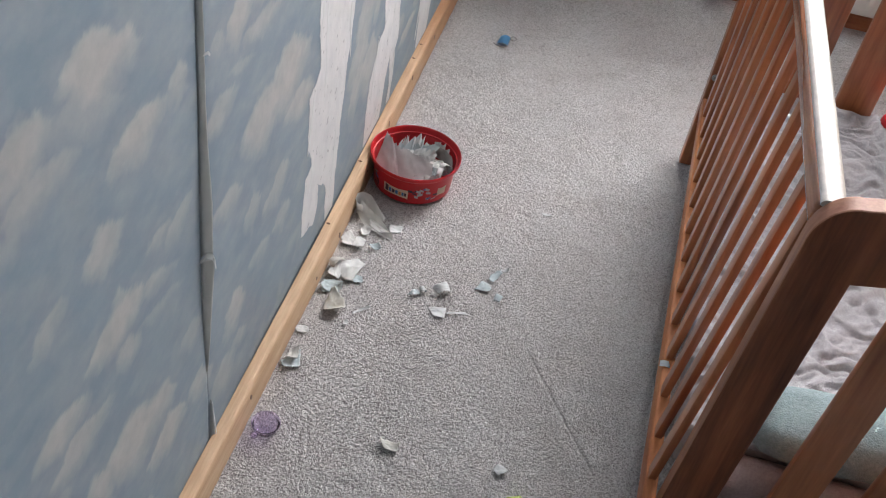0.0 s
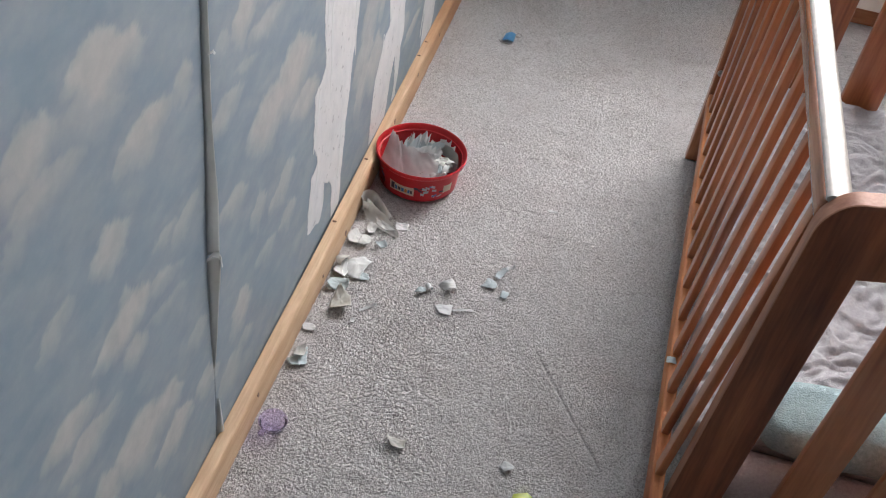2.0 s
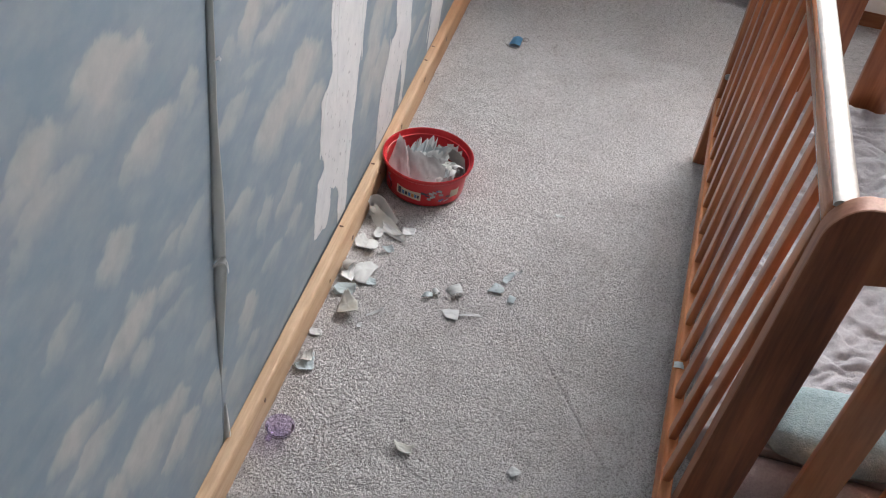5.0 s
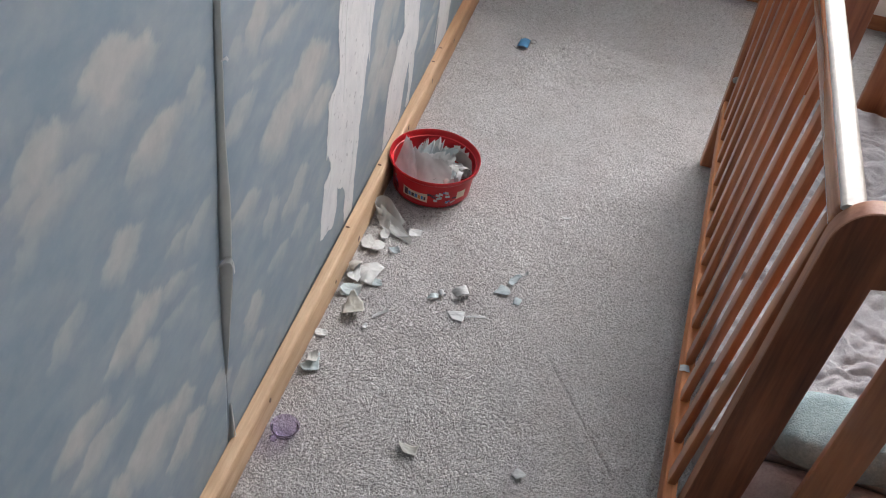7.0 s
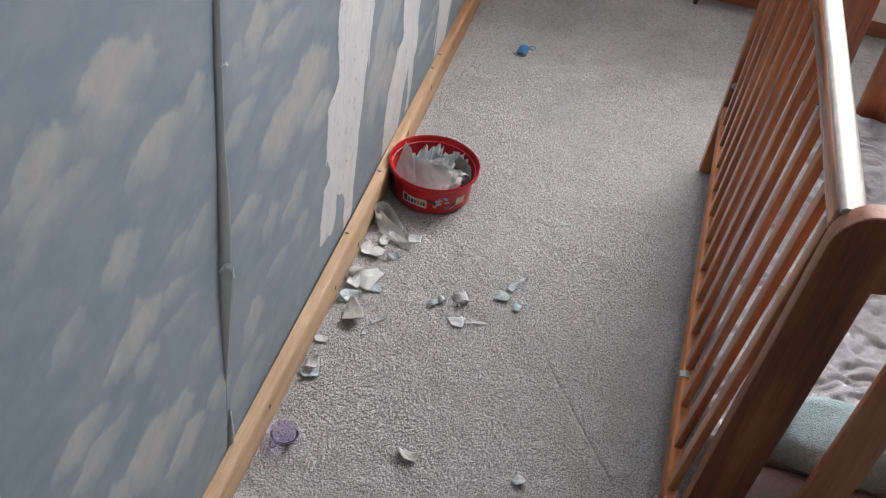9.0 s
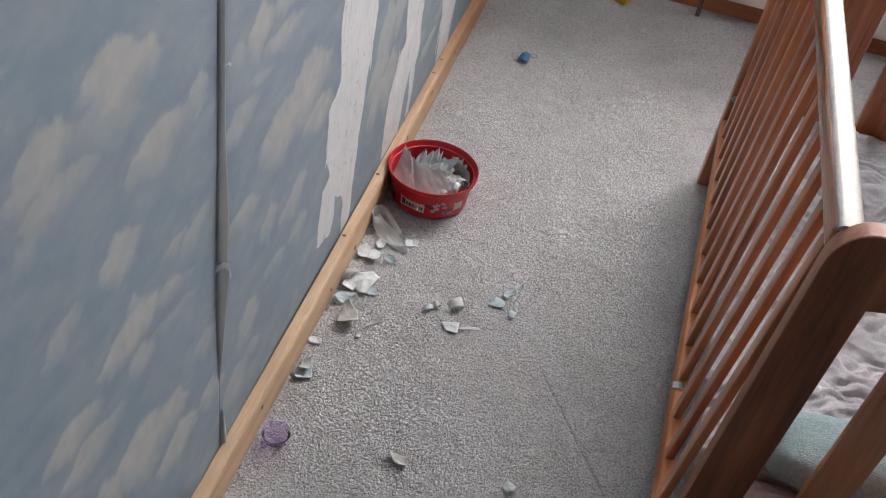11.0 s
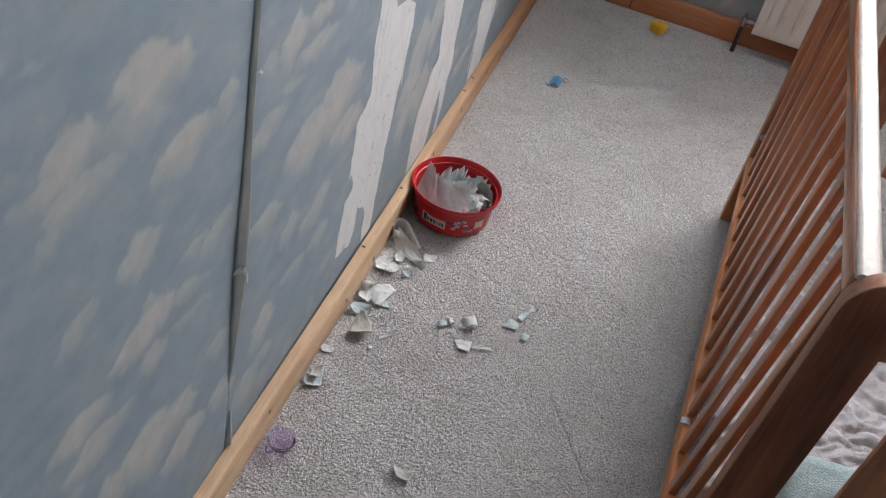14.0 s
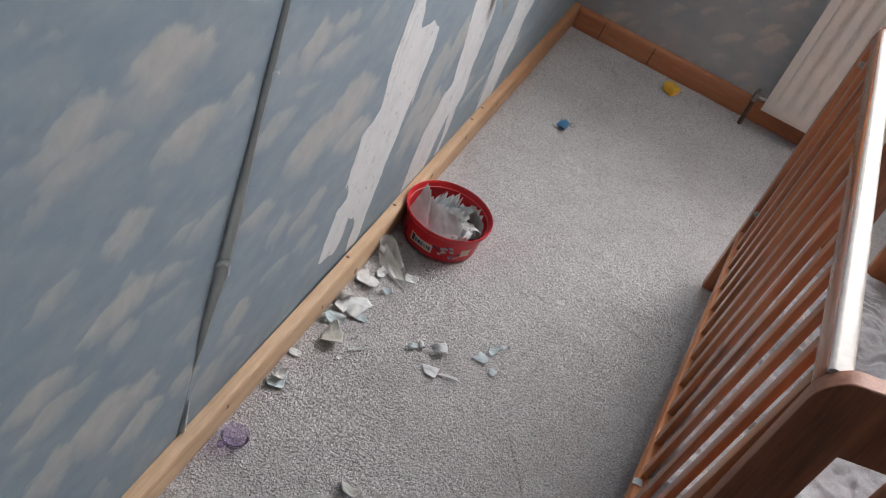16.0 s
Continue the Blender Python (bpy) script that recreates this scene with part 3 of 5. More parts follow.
def loose_edge(z0, z1, reach, y_at, name="loose_edge"):
    """The printed edge of the sheet, curling off the wall between two heights; reach(z) is how far it stands off."""
    n, m = max(8, int((z1 - z0) / 0.006)), 9
    pts, at_y, at_z = [], [], []
    for i in range(n + 1):
        z = z0 + (z1 - z0) * i / n
        e = reach(z)
        for k in range(m):
            v = k / (m - 1)
            y = y_at(z) - (0.0035 + 0.55 * e) * (1 - v) + 0.3 * e * v
            pts.append((0.0012 + e * v ** 1.8, y, z))
            at_y.append(y)
            at_z.append(z)
    idx = np.arange((n + 1) * m).reshape(n + 1, m)
    fc = np.stack([idx[:-1, :-1], idx[:-1, 1:], idx[1:, 1:], idx[1:, :-1]], -1).reshape(-1, 4)
    me = bpy.data.meshes.new(name)
    me.from_pydata(pts, [], fc.tolist())
    att = me.attributes.new("cloud", "FLOAT", "POINT")
    att.data.foreach_set("value", cloud_print(np.array(at_y), np.array(at_z), WEST_CLOUDS))
    me.materials.append(LOOSE_PAPER)
    ob = smooth(new(name, me), 180)
    ob.parent = west_a
    ob["label"] = "printed paper edge curling off the wall"
    s = ob.modifiers.new("thickness", "SOLIDIFY")
    s.thickness, s.offset = 0.0005, -1
    return ob


def seam_line(z):
    return SEAM - 0.0012 + 0.0008 * math.sin(z * 11 + 1.0)


def reach_upper(z):
    return (0.0052 + 0.0085 * max(0.0, min(1.0, (0.95 - z) / 0.45)) ** 1.4) * (1 + 0.1 * math.sin(z * 23)) + 0.0007 * fbm(0, z * 60)


def reach_lower(z):
    k = min(1.0, max(0.0, (z - 0.255) / 0.23))
    return 0.0005 + 0.0135 * k ** 0.8 + 0.0005 * fbm(3, z * 50)


loose_edge(0.515, 1.24, reach_upper, seam_line)
loose_edge(0.255, 0.507, reach_lower, lambda z: seam_line(z) + 0.02 * max(0, 0.42 - z))
loose_edge(0.074, 0.17, lambda z: 0.0065 * max(0.05, (0.17 - z) / 0.1) ** 0.8, lambda z: SEAM + 0.012, "loose_edge")

# the white torn lip where the loose edge is ripped across, and smaller rips above it
for lip in (((0.0025, 0.735, 0.512, 0.001), (0.008, 0.746, 0.519, 0.004), (0.0125, 0.754, 0.513, 0.0055), (0.0148, 0.759, 0.499, 0.004), (0.0155, 0.761, 0.482, 0.0006)), ((0.006, 0.752, 0.846, 0.0006), (0.010, 0.758, 0.848, 0.002), (0.0115, 0.761, 0.843, 0.0006)), ((0.005, 0.752, 0.955, 0.0006), (0.008, 0.757, 0.957, 0.0018), (0.0095, 0.76, 0.952, 0.0006)), ((0.004, 0.764, 0.168, 0.0004), (0.006, 0.766, 0.13, 0.0016), (0.009, 0.768, 0.082, 0.002))):
    bm = bmesh.new()
    rows = []
    for x, y, z, w in lip:
        rows.append([bm.verts.new((x + 0.0006 * f, y - 0.003 * f - 0.0008, z - w * f)) for f in (-0.5, 0.2, 1.0)])
    for a, b in zip(rows, rows[1:]):
        for k in range(2):
            bm.faces.new((a[k], a[k + 1], b[k + 1], b[k]))
    bmesh.ops.solidify(bm, geom=bm.faces[:], thickness=0.0004)
    smooth(part("torn_lip", bm, SCRAP_BACK, west_b, "white torn lip of the loose paper edge"), 60)

# where the printed layer has been torn off, white backing shows
TORN_1 = ((1.24, 0.98), (1.252, 0.768), (1.248, 0.655), (1.27, 0.529), (1.255, 0.508), (1.213, 0.495), (1.223, 0.434), (1.224, 0.371), (1.252, 0.32), (1.219, 0.304), (1.211, 0.234), (1.215, 0.166), (1.287, 0.139), (1.311, 0.166), (1.304, 0.236), (1.349, 0.202), (1.368, 0.18), (1.375, 0.078), (1.43, 0.078), (1.436, 0.1), (1.431, 0.159), (1.434, 0.255), (1.446, 0.371), (1.455, 0.437), (1.467, 0.513), (1.476, 0.574), (1.463, 0.631), (1.412, 0.669), (1.347, 0.672), (1.337, 0.686), (1.317, 0.744), (1.315, 0.98))
TORN_2 = ((1.665, 0.80), (1.68, 0.613), (1.724, 0.474), (1.756, 0.359), (1.723, 0.35), (1.70, 0.313), (1.671, 0.267), (1.659, 0.208), (1.659, 0.16), (1.665, 0.078), (1.80, 0.078), (1.822, 0.172), (1.846, 0.245), (1.876, 0.138), (1.868, 0.08), (1.90, 0.08), (1.895, 0.222), (1.915, 0.25), (1.892, 0.347), (1.896, 0.402), (1.894, 0.475), (1.866, 0.55), (1.85, 0.80))
TORN_3 = ((2.10, 0.66), (2.12, 0.455), (2.132, 0.397), (2.117, 0.312), (2.144, 0.243), (2.162, 0.126), (2.164, 0.078), (2.285, 0.078), (2.30, 0.15), (2.323, 0.218), (2.302, 0.325), (2.338, 0.376), (2.33, 0.66))


def torn_backing():
    """White backing paper with the wrinkles, ridges and grey smears that tearing leaves."""
    m, t, b = material("white_torn_backing", 0.85, 0, 0.15)
    long = coords(t, (1.0, 1.0, 0.6), True)
    even = coords(t, world_space=True)
    wide, fine = noise_of(t, long, 22, 5, 0.6), noise_of(t, even, 150, 4, 0.65)
    base = ramp(t, wide, [(0.25, (0.56, 0.565, 0.575)), (0.5, (0.64, 0.637, 0.637)), (0.75, (0.69, 0.684, 0.678))])
    spots = ramp(t, noise_of(t, even, 48, 2, 0.5), [(0.30, (0.62, 0.62, 0.63)), (0.36, (1, 1, 1))])
    t.links.new(mix(t, 0.8, base, spots, "MULTIPLY"), b.inputs["Base Color"])
    rise = t.nodes.new("ShaderNodeMath")
    rise.operation = "MULTIPLY_ADD"
    t.links.new(fine, rise.inputs[0])
    rise.inputs[1].default_value = 0.3
    t.links.new(wide, rise.inputs[2])
    bump(t, b, rise.outputs[0], 0.6, 0.004)
    return m


TORN_BACKING = torn_backing()
GREY_LAYER = plain("torn_paper_layer", (0.47, 0.49, 0.50), 0.85, 0, 0.2, 0.12, 40, 0.0004)


def torn_patch(outline, seed, grow, front, mat, ragged, label):
    r = random.Random(seed)
    ring = []
    n = len(outline)
    cy, cz = sum(p[0] for p in outline) / n, sum(p[1] for p in outline) / n
    drift = 0.0
    for i in range(n):
        (y0, z0), (y1, z1) = outline[i], outline[(i + 1) % n]
        length = math.hypot(y1 - y0, z1 - z0)
        parts_n = max(1, int(length / 0.005))
        straight = z0 < 0.081 and z1 < 0.081
        ny_, nz_ = (z1 - z0) / (length + 1e-9), -(y1 - y0) / (length + 1e-9)
        for k in range(parts_n):
            f = k / parts_n
            drift = 0.8 * drift + r.uniform(-1, 1) * ragged
            off = 0.0 if straight else drift - grow * (0.4 + 0.9 * abs(fbm(y0 * 9 + f, z0 * 9, seed)))
            ring.append((y0 + (y1 - y0) * f + ny_ * off, z0 + (z1 - z0) * f + nz_ * off))
    return part("torn_patch", prism(ring, 0.0, front, 0), mat, west_b, label)


for k, o in enumerate((TORN_1, TORN_2, TORN_3)):
    torn_patch(o, k, 0.005, 0.00108, GREY_LAYER, 0.0016, "thin grey paper layer round a torn patch")
    torn_patch(o, k + 7, -0.001, 0.0012, TORN_BACKING, 0.0022, "white backing paper where print was torn off")
srand = random.Random(77)
for y0, z0, z1 in ((1.232, 0.36, 0.50), (1.25, 0.25, 0.33), (1.30, 0.44, 0.72), (1.46, 0.44, 0.60), (1.40, 0.12, 0.3), (1.26, 0.6, 0.85), (1.70, 0.2, 0.36), (1.85, 0.32, 0.47), (1.89, 0.1, 0.24), (1.75, 0.45, 0.65), (2.15, 0.12, 0.3), (2.27, 0.2, 0.4)):
    left, right = [], []
    for k in range(13):
        f = k / 12
        mid = y0 + 0.010 * math.sin(f * 3 + y0 * 40) + srand.uniform(-0.0012, 0.0012)
        half = 0.0055 * math.sin(math.pi * (0.04 + 0.92 * f)) ** 0.6 * srand.uniform(0.6, 1.2)
        left.append((mid - half, z0 + (z1 - z0) * f))
        right.append((mid + half, z0 + (z1 - z0) * f))
    part("torn_sliver", prism(left + right[::-1], 0.0, 0.00145, 0), SCRAP_BACK, west_b, "white sliver of half-torn paper")
# a torn tongue of paper that hangs off the wall
bm = bmesh.new()
rows = []
for i in range(9):
    f = i / 8
    half = 0.03 * (1 - f) ** 0.7
    rows.append([bm.verts.new((0.003 + 0.02 * math.sin(f * 2.2), 1.835 + 0.06 * f + half * v, 0.62 - 0.13 * f)) for v in (-1, -0.4, 0.3, 1)])
for a, b in zip(rows, rows[1:]):
    for k in range(3):
        bm.faces.new((a[k], a[k + 1], b[k + 1], b[k]))
smooth(part("loose_tongue", bm, THIN, west_b, "grey-green tongue of paper hanging from the wall"), 180)


# ---- skirting ----
def skirting(name, bm, mat, label):
    ob = structure(name, bm, mat, label, "skirting board")
    return smooth(ob, 50)


def board_profile():
    return ((0.0, -0.01), (BOARD_T, -0.01), (BOARD_T, BOARD_H - 0.008), (BOARD_T - 0.003, BOARD_H - 0.002), (BOARD_T - 0.008, BOARD_H), (0.0, BOARD_H))


def bow(y):
    """The long board bows off the wall in its middle."""
    return 0.0045 * math.exp(-((y - 1.33) / 0.42) ** 2)


bm = bmesh.new()
rows = []
for k in range(95):
    y = ROOM_Y0 + (ROOM_Y1 - 0.001 - ROOM_Y0) * k / 94
    rows.append([bm.verts.new((x + 0.0016 + bow(y), y, z + 0.006 * math.exp(-((y - 1.33) / 0.5) ** 2))) for x, z in board_profile()])
for r0, r1 in zip(rows, rows[1:]):
    for i in range(6):
        bm.faces.new((r0[i], r1[i], r1[(i + 1) % 6], r0[(i + 1) % 6]))
bm.faces.new(rows[0]), bm.faces.new(rows[-1])
bmesh.ops.recalc_face_normals(bm, faces=bm.faces[:])
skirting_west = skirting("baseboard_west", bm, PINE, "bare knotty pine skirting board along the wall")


def knot(parent, at, size, normal, turn=0.0):
    """A dark oval knot or nail hole in a board's face."""
    bm = bmesh.new()
    bmesh.ops.create_circle(bm, cap_ends=True, segments=14, radius=1)
    q = Vector(normal).to_track_quat("Z", "Y").to_matrix().to_4x4()
    bmesh.ops.transform(bm, verts=bm.verts[:], matrix=Matrix.Translation(at) @ q @ Matrix.Rotation(turn, 4, "Z") @ Matrix.Diagonal((size[0], size[1], 1, 1)))
    top = bmesh.ops.extrude_face_region(bm, geom=bm.faces[:])["geom"]
    for g in top:
        if isinstance(g, bmesh.types.BMVert):
            g.co += Vector(normal) * 0.0005
    bmesh.ops.recalc_face_normals(bm, faces=bm.faces[:])
    return part("knot", bm, KNOT, parent)


for y, z, a, b in ((0.88, 0.055, 0.004, 0.0075), (1.246, 0.03, 0.0035, 0.006), (1.405, 0.022, 0.006, 0.009), (1.812, 0.062, 0.0045, 0.010), (2.049, 0.06, 0.004, 0.010), (2.304, 0.048, 0.004, 0.008), (1.62, 0.05, 0.003, 0.005)):
    knot(skirting_west, (BOARD_T + 0.0017 + bow(y), y, z), (a, b), (1, 0, 0), 0.3)
for y in (1.366, 1.61, 2.12, 2.2):
    knot(skirting_west, (0.009 + bow(y), y, BOARD_H + 0.006 * math.exp(-((y - 1.33) / 0.5) ** 2)), (0.005, 0.003), (0, 0, 1))
bm = bmesh.new()
ends = []
for x in (BOARD_T + 0.004, ROOM_X):
    ends.append([bm.verts.new((x, ROOM_Y1 - 0.002 - a, z)) for a, z in board_profile()])
for i in range(6):
    bm.faces.new((ends[0][i], ends[1][i], ends[1][(i + 1) % 6], ends[0][(i + 1) % 6]))
bm.faces.new(ends[0]), bm.faces.new(ends[1])
bmesh.ops.recalc_face_normals(bm, faces=bm.faces[:])
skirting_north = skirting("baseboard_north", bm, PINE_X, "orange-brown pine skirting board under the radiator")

# ---- cot ----
cot = base("cot", 1.11, 1.43, 0.0, "orange-brown lacquered wooden cot with slatted sides on the carpet", "cot")
CX0, CX1, CY0, CY1 = 0.775, 1.445, 0.786, 2.052  # outer sides; front face of either end
END_T, FAR_T, POST_W = 0.032, 0.036, 0.078
RAIL_TOP, LOW_Z = 0.82, 0.215


def cot_part(name, bm, mat, shear=None, label=""):
    for v in bm.verts:
        if shear:
            v.co.x += shear(v.co)
        v.co -= cot.location
    return smooth(part(name, bm, mat, cot, label), 35)


def lean(co):
    """The near end leans a little to the wall at its foot."""
    return -0.033 * max(0.0, RAIL_TOP - co.z) * max(0.0, (2.05 - co.y) / 1.25)


def sag(co):
    """The dropping side hangs askew: low and near it stands out to the wall."""
    return -0.047 * (RAIL_TOP - co.z) / 0.605 * (2.05 - co.y) / 1.16


def crown(x):
    u = (x - CX0) / (CX1 - CX0)
    return 0.826 + 0.055 * math.sin(math.pi * u)


def end_panel(y, thick, slats):
    arch_top, arch_low = [], []
    for k in range(29):
        x = CX0 + 0.05 + (CX1 - CX0 - 0.1) * k / 28
        arch_top.append((x, crown(x)))
    corner = [(CX0 + 0.05 - 0.05 * math.sin(a), crown(CX0 + 0.05) - 0.06 + 0.06 * math.cos(a)) for a in [radians(9 * k) for k in range(1, 11)]]
    left = corner[::-1]
    right = [(CX0 + CX1 - x, z) for x, z in corner]
    for k in range(25):
        x = CX1 - POST_W - (CX1 - CX0 - 2 * POST_W) * k / 24
        arch_low.append((x, crown(x) - 0.120))
    foot = [(CX1, 0.003), (CX1 - POST_W, 0.003)]
    outline = left + arch_top + right[::-1][::-1] + foot + arch_low + [(CX0 + POST_W, 0.003), (CX0, 0.003)]
    frame_bm = prism(outline, y, y + thick, 1, 0.003 if y < 1 else 0.004)
    # near end: painted shade on the face, paler lit copy on the edges
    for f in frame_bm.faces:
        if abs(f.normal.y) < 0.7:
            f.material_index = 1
    ob = cot_part("end_frame", frame_bm, (COT_END_SHADED, COT_EDGE_LIT) if y < 1 else (COT_Z, COT_Z), lean)
    ob.data.set_sharp_from_angle(angle=radians(18))
    for x0, x1 in slats:
        cot_part("end_slat", box(x0, x1, y + 0.008, y + thick - 0.008, 0.20, crown((x0 + x1) / 2) - 0.118, 0.005), COT_Z, lean)
    cot_part("lower_rail", box(CX0 + POST_W + 0.0005, CX1 - POST_W - 0.0005, y + 0.004, y + thick - 0.004, 0.13, 0.20, 0.005), COT_X, lean)


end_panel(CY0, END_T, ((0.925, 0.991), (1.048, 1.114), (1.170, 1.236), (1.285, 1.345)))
end_panel(CY1, FAR_T, ((0.935, 1.028), (1.084, 1.178), (1.232, 1.326)))
YA, YB = CY0 + END_T, CY1


def cot_side(x0, x1, shear):
    cot_part("top_rail", box(x0, x1, YA - 0.001, YB + 0.012, RAIL_TOP - 0.044, RAIL_TOP - 0.004, 0.0085, 3), COT_Y, None)
    cot_part("bottom_rail", box(x0 + 0.001, x0 + 0.024, CY0 - 0.03 if shear else YA + 0.004, YB - 0.004, LOW_Z - 0.036, LOW_Z, 0.004, 2), COT_LOW, shear)
    outer = [(0.0045, -0.0075), (0.0045, -0.0035), (0.0058, -0.0012), (0.0078, 0.0), (0.0095, 0.0012), (0.012, 0.0016), (0.026, 0.0016), (0.031, 0.0012), (0.034, 0.0), (0.0374, -0.004), (0.0382, -0.006), (0.0382, -0.018)]
    cot_part("teething_rail", prism([(x0 + a, RAIL_TOP + b) for a, b in outer], YA - 0.002, YB + 0.002, 1), CAP, None, "cream plastic cap along the top rail")
    for k in range(-1, 12):
        y = 0.907 + 0.0953 * k if k >= 0 else 0.832
        if k < 0 and not shear:
            continue
        stick = box(x0 + 0.005, x0 + 0.0195, y, y + 0.028, LOW_Z - 0.001, RAIL_TOP - 0.043, 0.003)
        if k < 0:
            for v in stick.verts:
                v.co.y -= 0.014 * (RAIL_TOP - v.co.z) / 0.605
        cot_part("slat", stick, COT_Z, shear)


cot_side(CX0, CX0 + 0.037, sag)
cot_side(CX1 - 0.037, CX1, None)
cot_part("mattress_base", box(CX0 + 0.05, CX1 - 0.05, YA + 0.004, YB - 0.004, 0.135, 0.16, 0.003), COT_X)
for z in (0.729, 0.275):
    bm = lathe([(0.0, 0.003), (0.003, 0.0035), (0.0045, 0.002), (0.0065, 0.0045), (0.0085, 0.003), (0.0085, -0.003), (0.0, -0.003)], 16)
    bmesh.ops.transform(bm, verts=bm.verts[:], matrix=Matrix.Translation((CX0 + 0.011, CY1 - 0.0005, z)) @ Matrix.Rotation(radians(90), 4, "X"))
    cot_part("bolt", bm, STEEL, None, "small dull metal bolt head")

# mattress with its quilted cover
MZ = 0.29


def mattress_edge(y):
    """The soft side of the mattress follows the dropping side."""
    return 0.807 - 0.038 * (2.05 - y) / 1.16


bm = box(CX0 + 0.045, CX1 - 0.045, YA + 0.085, YB - 0.006, 0.161, MZ - 0.012, 0.02, 3)
mattress = base("mattress", 0, 0, 0, "cot mattress in a wrinkled white quilted towelling cover", "mattress")
for v in bm.verts:
    if v.co.x < 1.0:
        v.co.x += mattress_edge(v.co.y) + 0.004 - CX0 - 0.045
smooth(part("core", bm, SHEET, mattress))
nx2, ny2 = 130, 260
pts, fc = [], []
for i in range(nx2 + 1):
    for j in range(ny2 + 1):
        y = YA + 0.075 + (YB - YA - 0.087) * j / ny2
        x = mattress_edge(y) + (CX1 - 0.05 - mattress_edge(y)) * i / nx2
        edge = min(i, nx2 - i, j * 0.8, (ny2 - j) * 0.8) / 6.0
        wa = 1.1 * fbm(x * 5, y * 5, 4, 3)
        ridge = abs(fbm(x * 9 + wa, y * 22 + 3 * wa, 2, 3))
        fold = abs(fbm(x * 3.2 - wa, y * 8 + 2 * wa, 7, 2))
        z = MZ + 0.010 * fbm(x * 6, y * 5, 2, 2) + 0.016 * min(0.5, ridge) ** 0.6 + 0.016 * min(0.5, fold) ** 0.6 - 0.012
        pts.append((x, y, z - 0.012 * max(0, 1 - edge)))
me = bpy.data.meshes.new("quilt")
for i in range(nx2):
    for j in range(ny2):
        a = i * (ny2 + 1) + j
        fc.append((a, a + ny2 + 1, a + ny2 + 2, a + 1))
me.from_pydata(pts, [], fc)
me.materials.append(SHEET)
quilt = smooth(new("quilted_cover", me), 180)
quilt.modifiers.new("thickness", "SOLIDIFY").thickness = 0.012
quilt.parent = mattress

# ---- red tub ----
TUB = (0.128, 1.686, 0.004)
tub = base("sweet_tub", *TUB, "round red plastic sweet tub full of torn wallpaper, beside the skirting", "tub")
WALL_R = ((0.0910, 0.0), (0.0950, 0.004), (0.0985, 0.045), (0.1000, 0.074))


def tub_radius(z):
    for (r0, z0), (r1, z1) in zip(WALL_R, WALL_R[1:]):
        if z <= z1:
            return r0 + (r1 - r0) * (z - z0) / (z1 - z0)
    return WALL_R[-1][0]


prof = [(0.0, 0.0)] + list(WALL_R) + [(0.1045, 0.0755), (0.1085, 0.0765), (0.1105, 0.079), (0.1105, 0.0868), (0.1092, 0.088), (0.1078, 0.087), (0.1062, 0.083), (0.1000, 0.070), (0.0968, 0.045), (0.092, 0.007), (0.0, 0.006)]
tub_body = smooth(part("body", lathe(prof, 72), RED, tub), 40)


def wrap(a0, a1, z0, z1, mat, name, lift=0.0005, slant=0.0, notch=0.0):
    """A printed patch that follows the tub's side, between two angles in degrees and two heights."""
    bm = bmesh.new()
    n = max(2, int((a1 - a0) / 3))
    cols = []
    for i in range(n + 1):
        f = i / n
        a = radians(a0 + (a1 - a0) * f)
        pinch = notch * math.sin(math.pi * f)
        col = []
        for z in (z0 + pinch + slant * f, z1 - pinch + slant * f):
            r = tub_radius(z) + lift
            col.append(bm.verts.new((r * math.cos(a), r * math.sin(a), z)))
        cols.append(col)
    for c0, c1 in zip(cols, cols[1:]):
        bm.faces.new((c0[0], c1[0], c1[1], c0[1]))
    return part(name, bm, mat, tub_body)


wrap(-121, -83, 0.0195, 0.046, CREAM, "printed_label", 0.0006, -0.002, 0.002)
for k, (a0, a1, z0, z1, m) in enumerate(((-118, -112.5, 0.024, 0.043, 0), (-111.5, -107.5, 0.026, 0.038, 1), (-106.5, -102.5, 0.0265, 0.037, 0), (-101.5, -97.5, 0.026, 0.037, 1), (-96.5, -93, 0.0255, 0.036, 4), (-92, -89, 0.0255, 0.036, 1), (-88.2, -85.5, 0.025, 0.035, 0))):
    wrap(a0, a1, z0, z1, INK[m], "printed_bar", 0.0011, -0.001)
trand = random.Random(5)
for centre in (-141, -72, -52, 30, 80, 150, -175):
    for k in range(7):
        a = centre + trand.uniform(-8, 8)
        z = trand.uniform(0.012, 0.05)
        wrap(a - trand.uniform(2, 4.5), a + trand.uniform(2, 4.5), z, z + trand.uniform(0.003, 0.008), INK[trand.choice((2, 3, 0, 2, 1, 3))], "printed_sweet", 0.0007 + 0.0003 * k, trand.uniform(-0.006, 0.006))
wrap(-40, -24, 0.022, 0.047, CREAM, "printed_label", 0.0006, -0.001, 0.002)


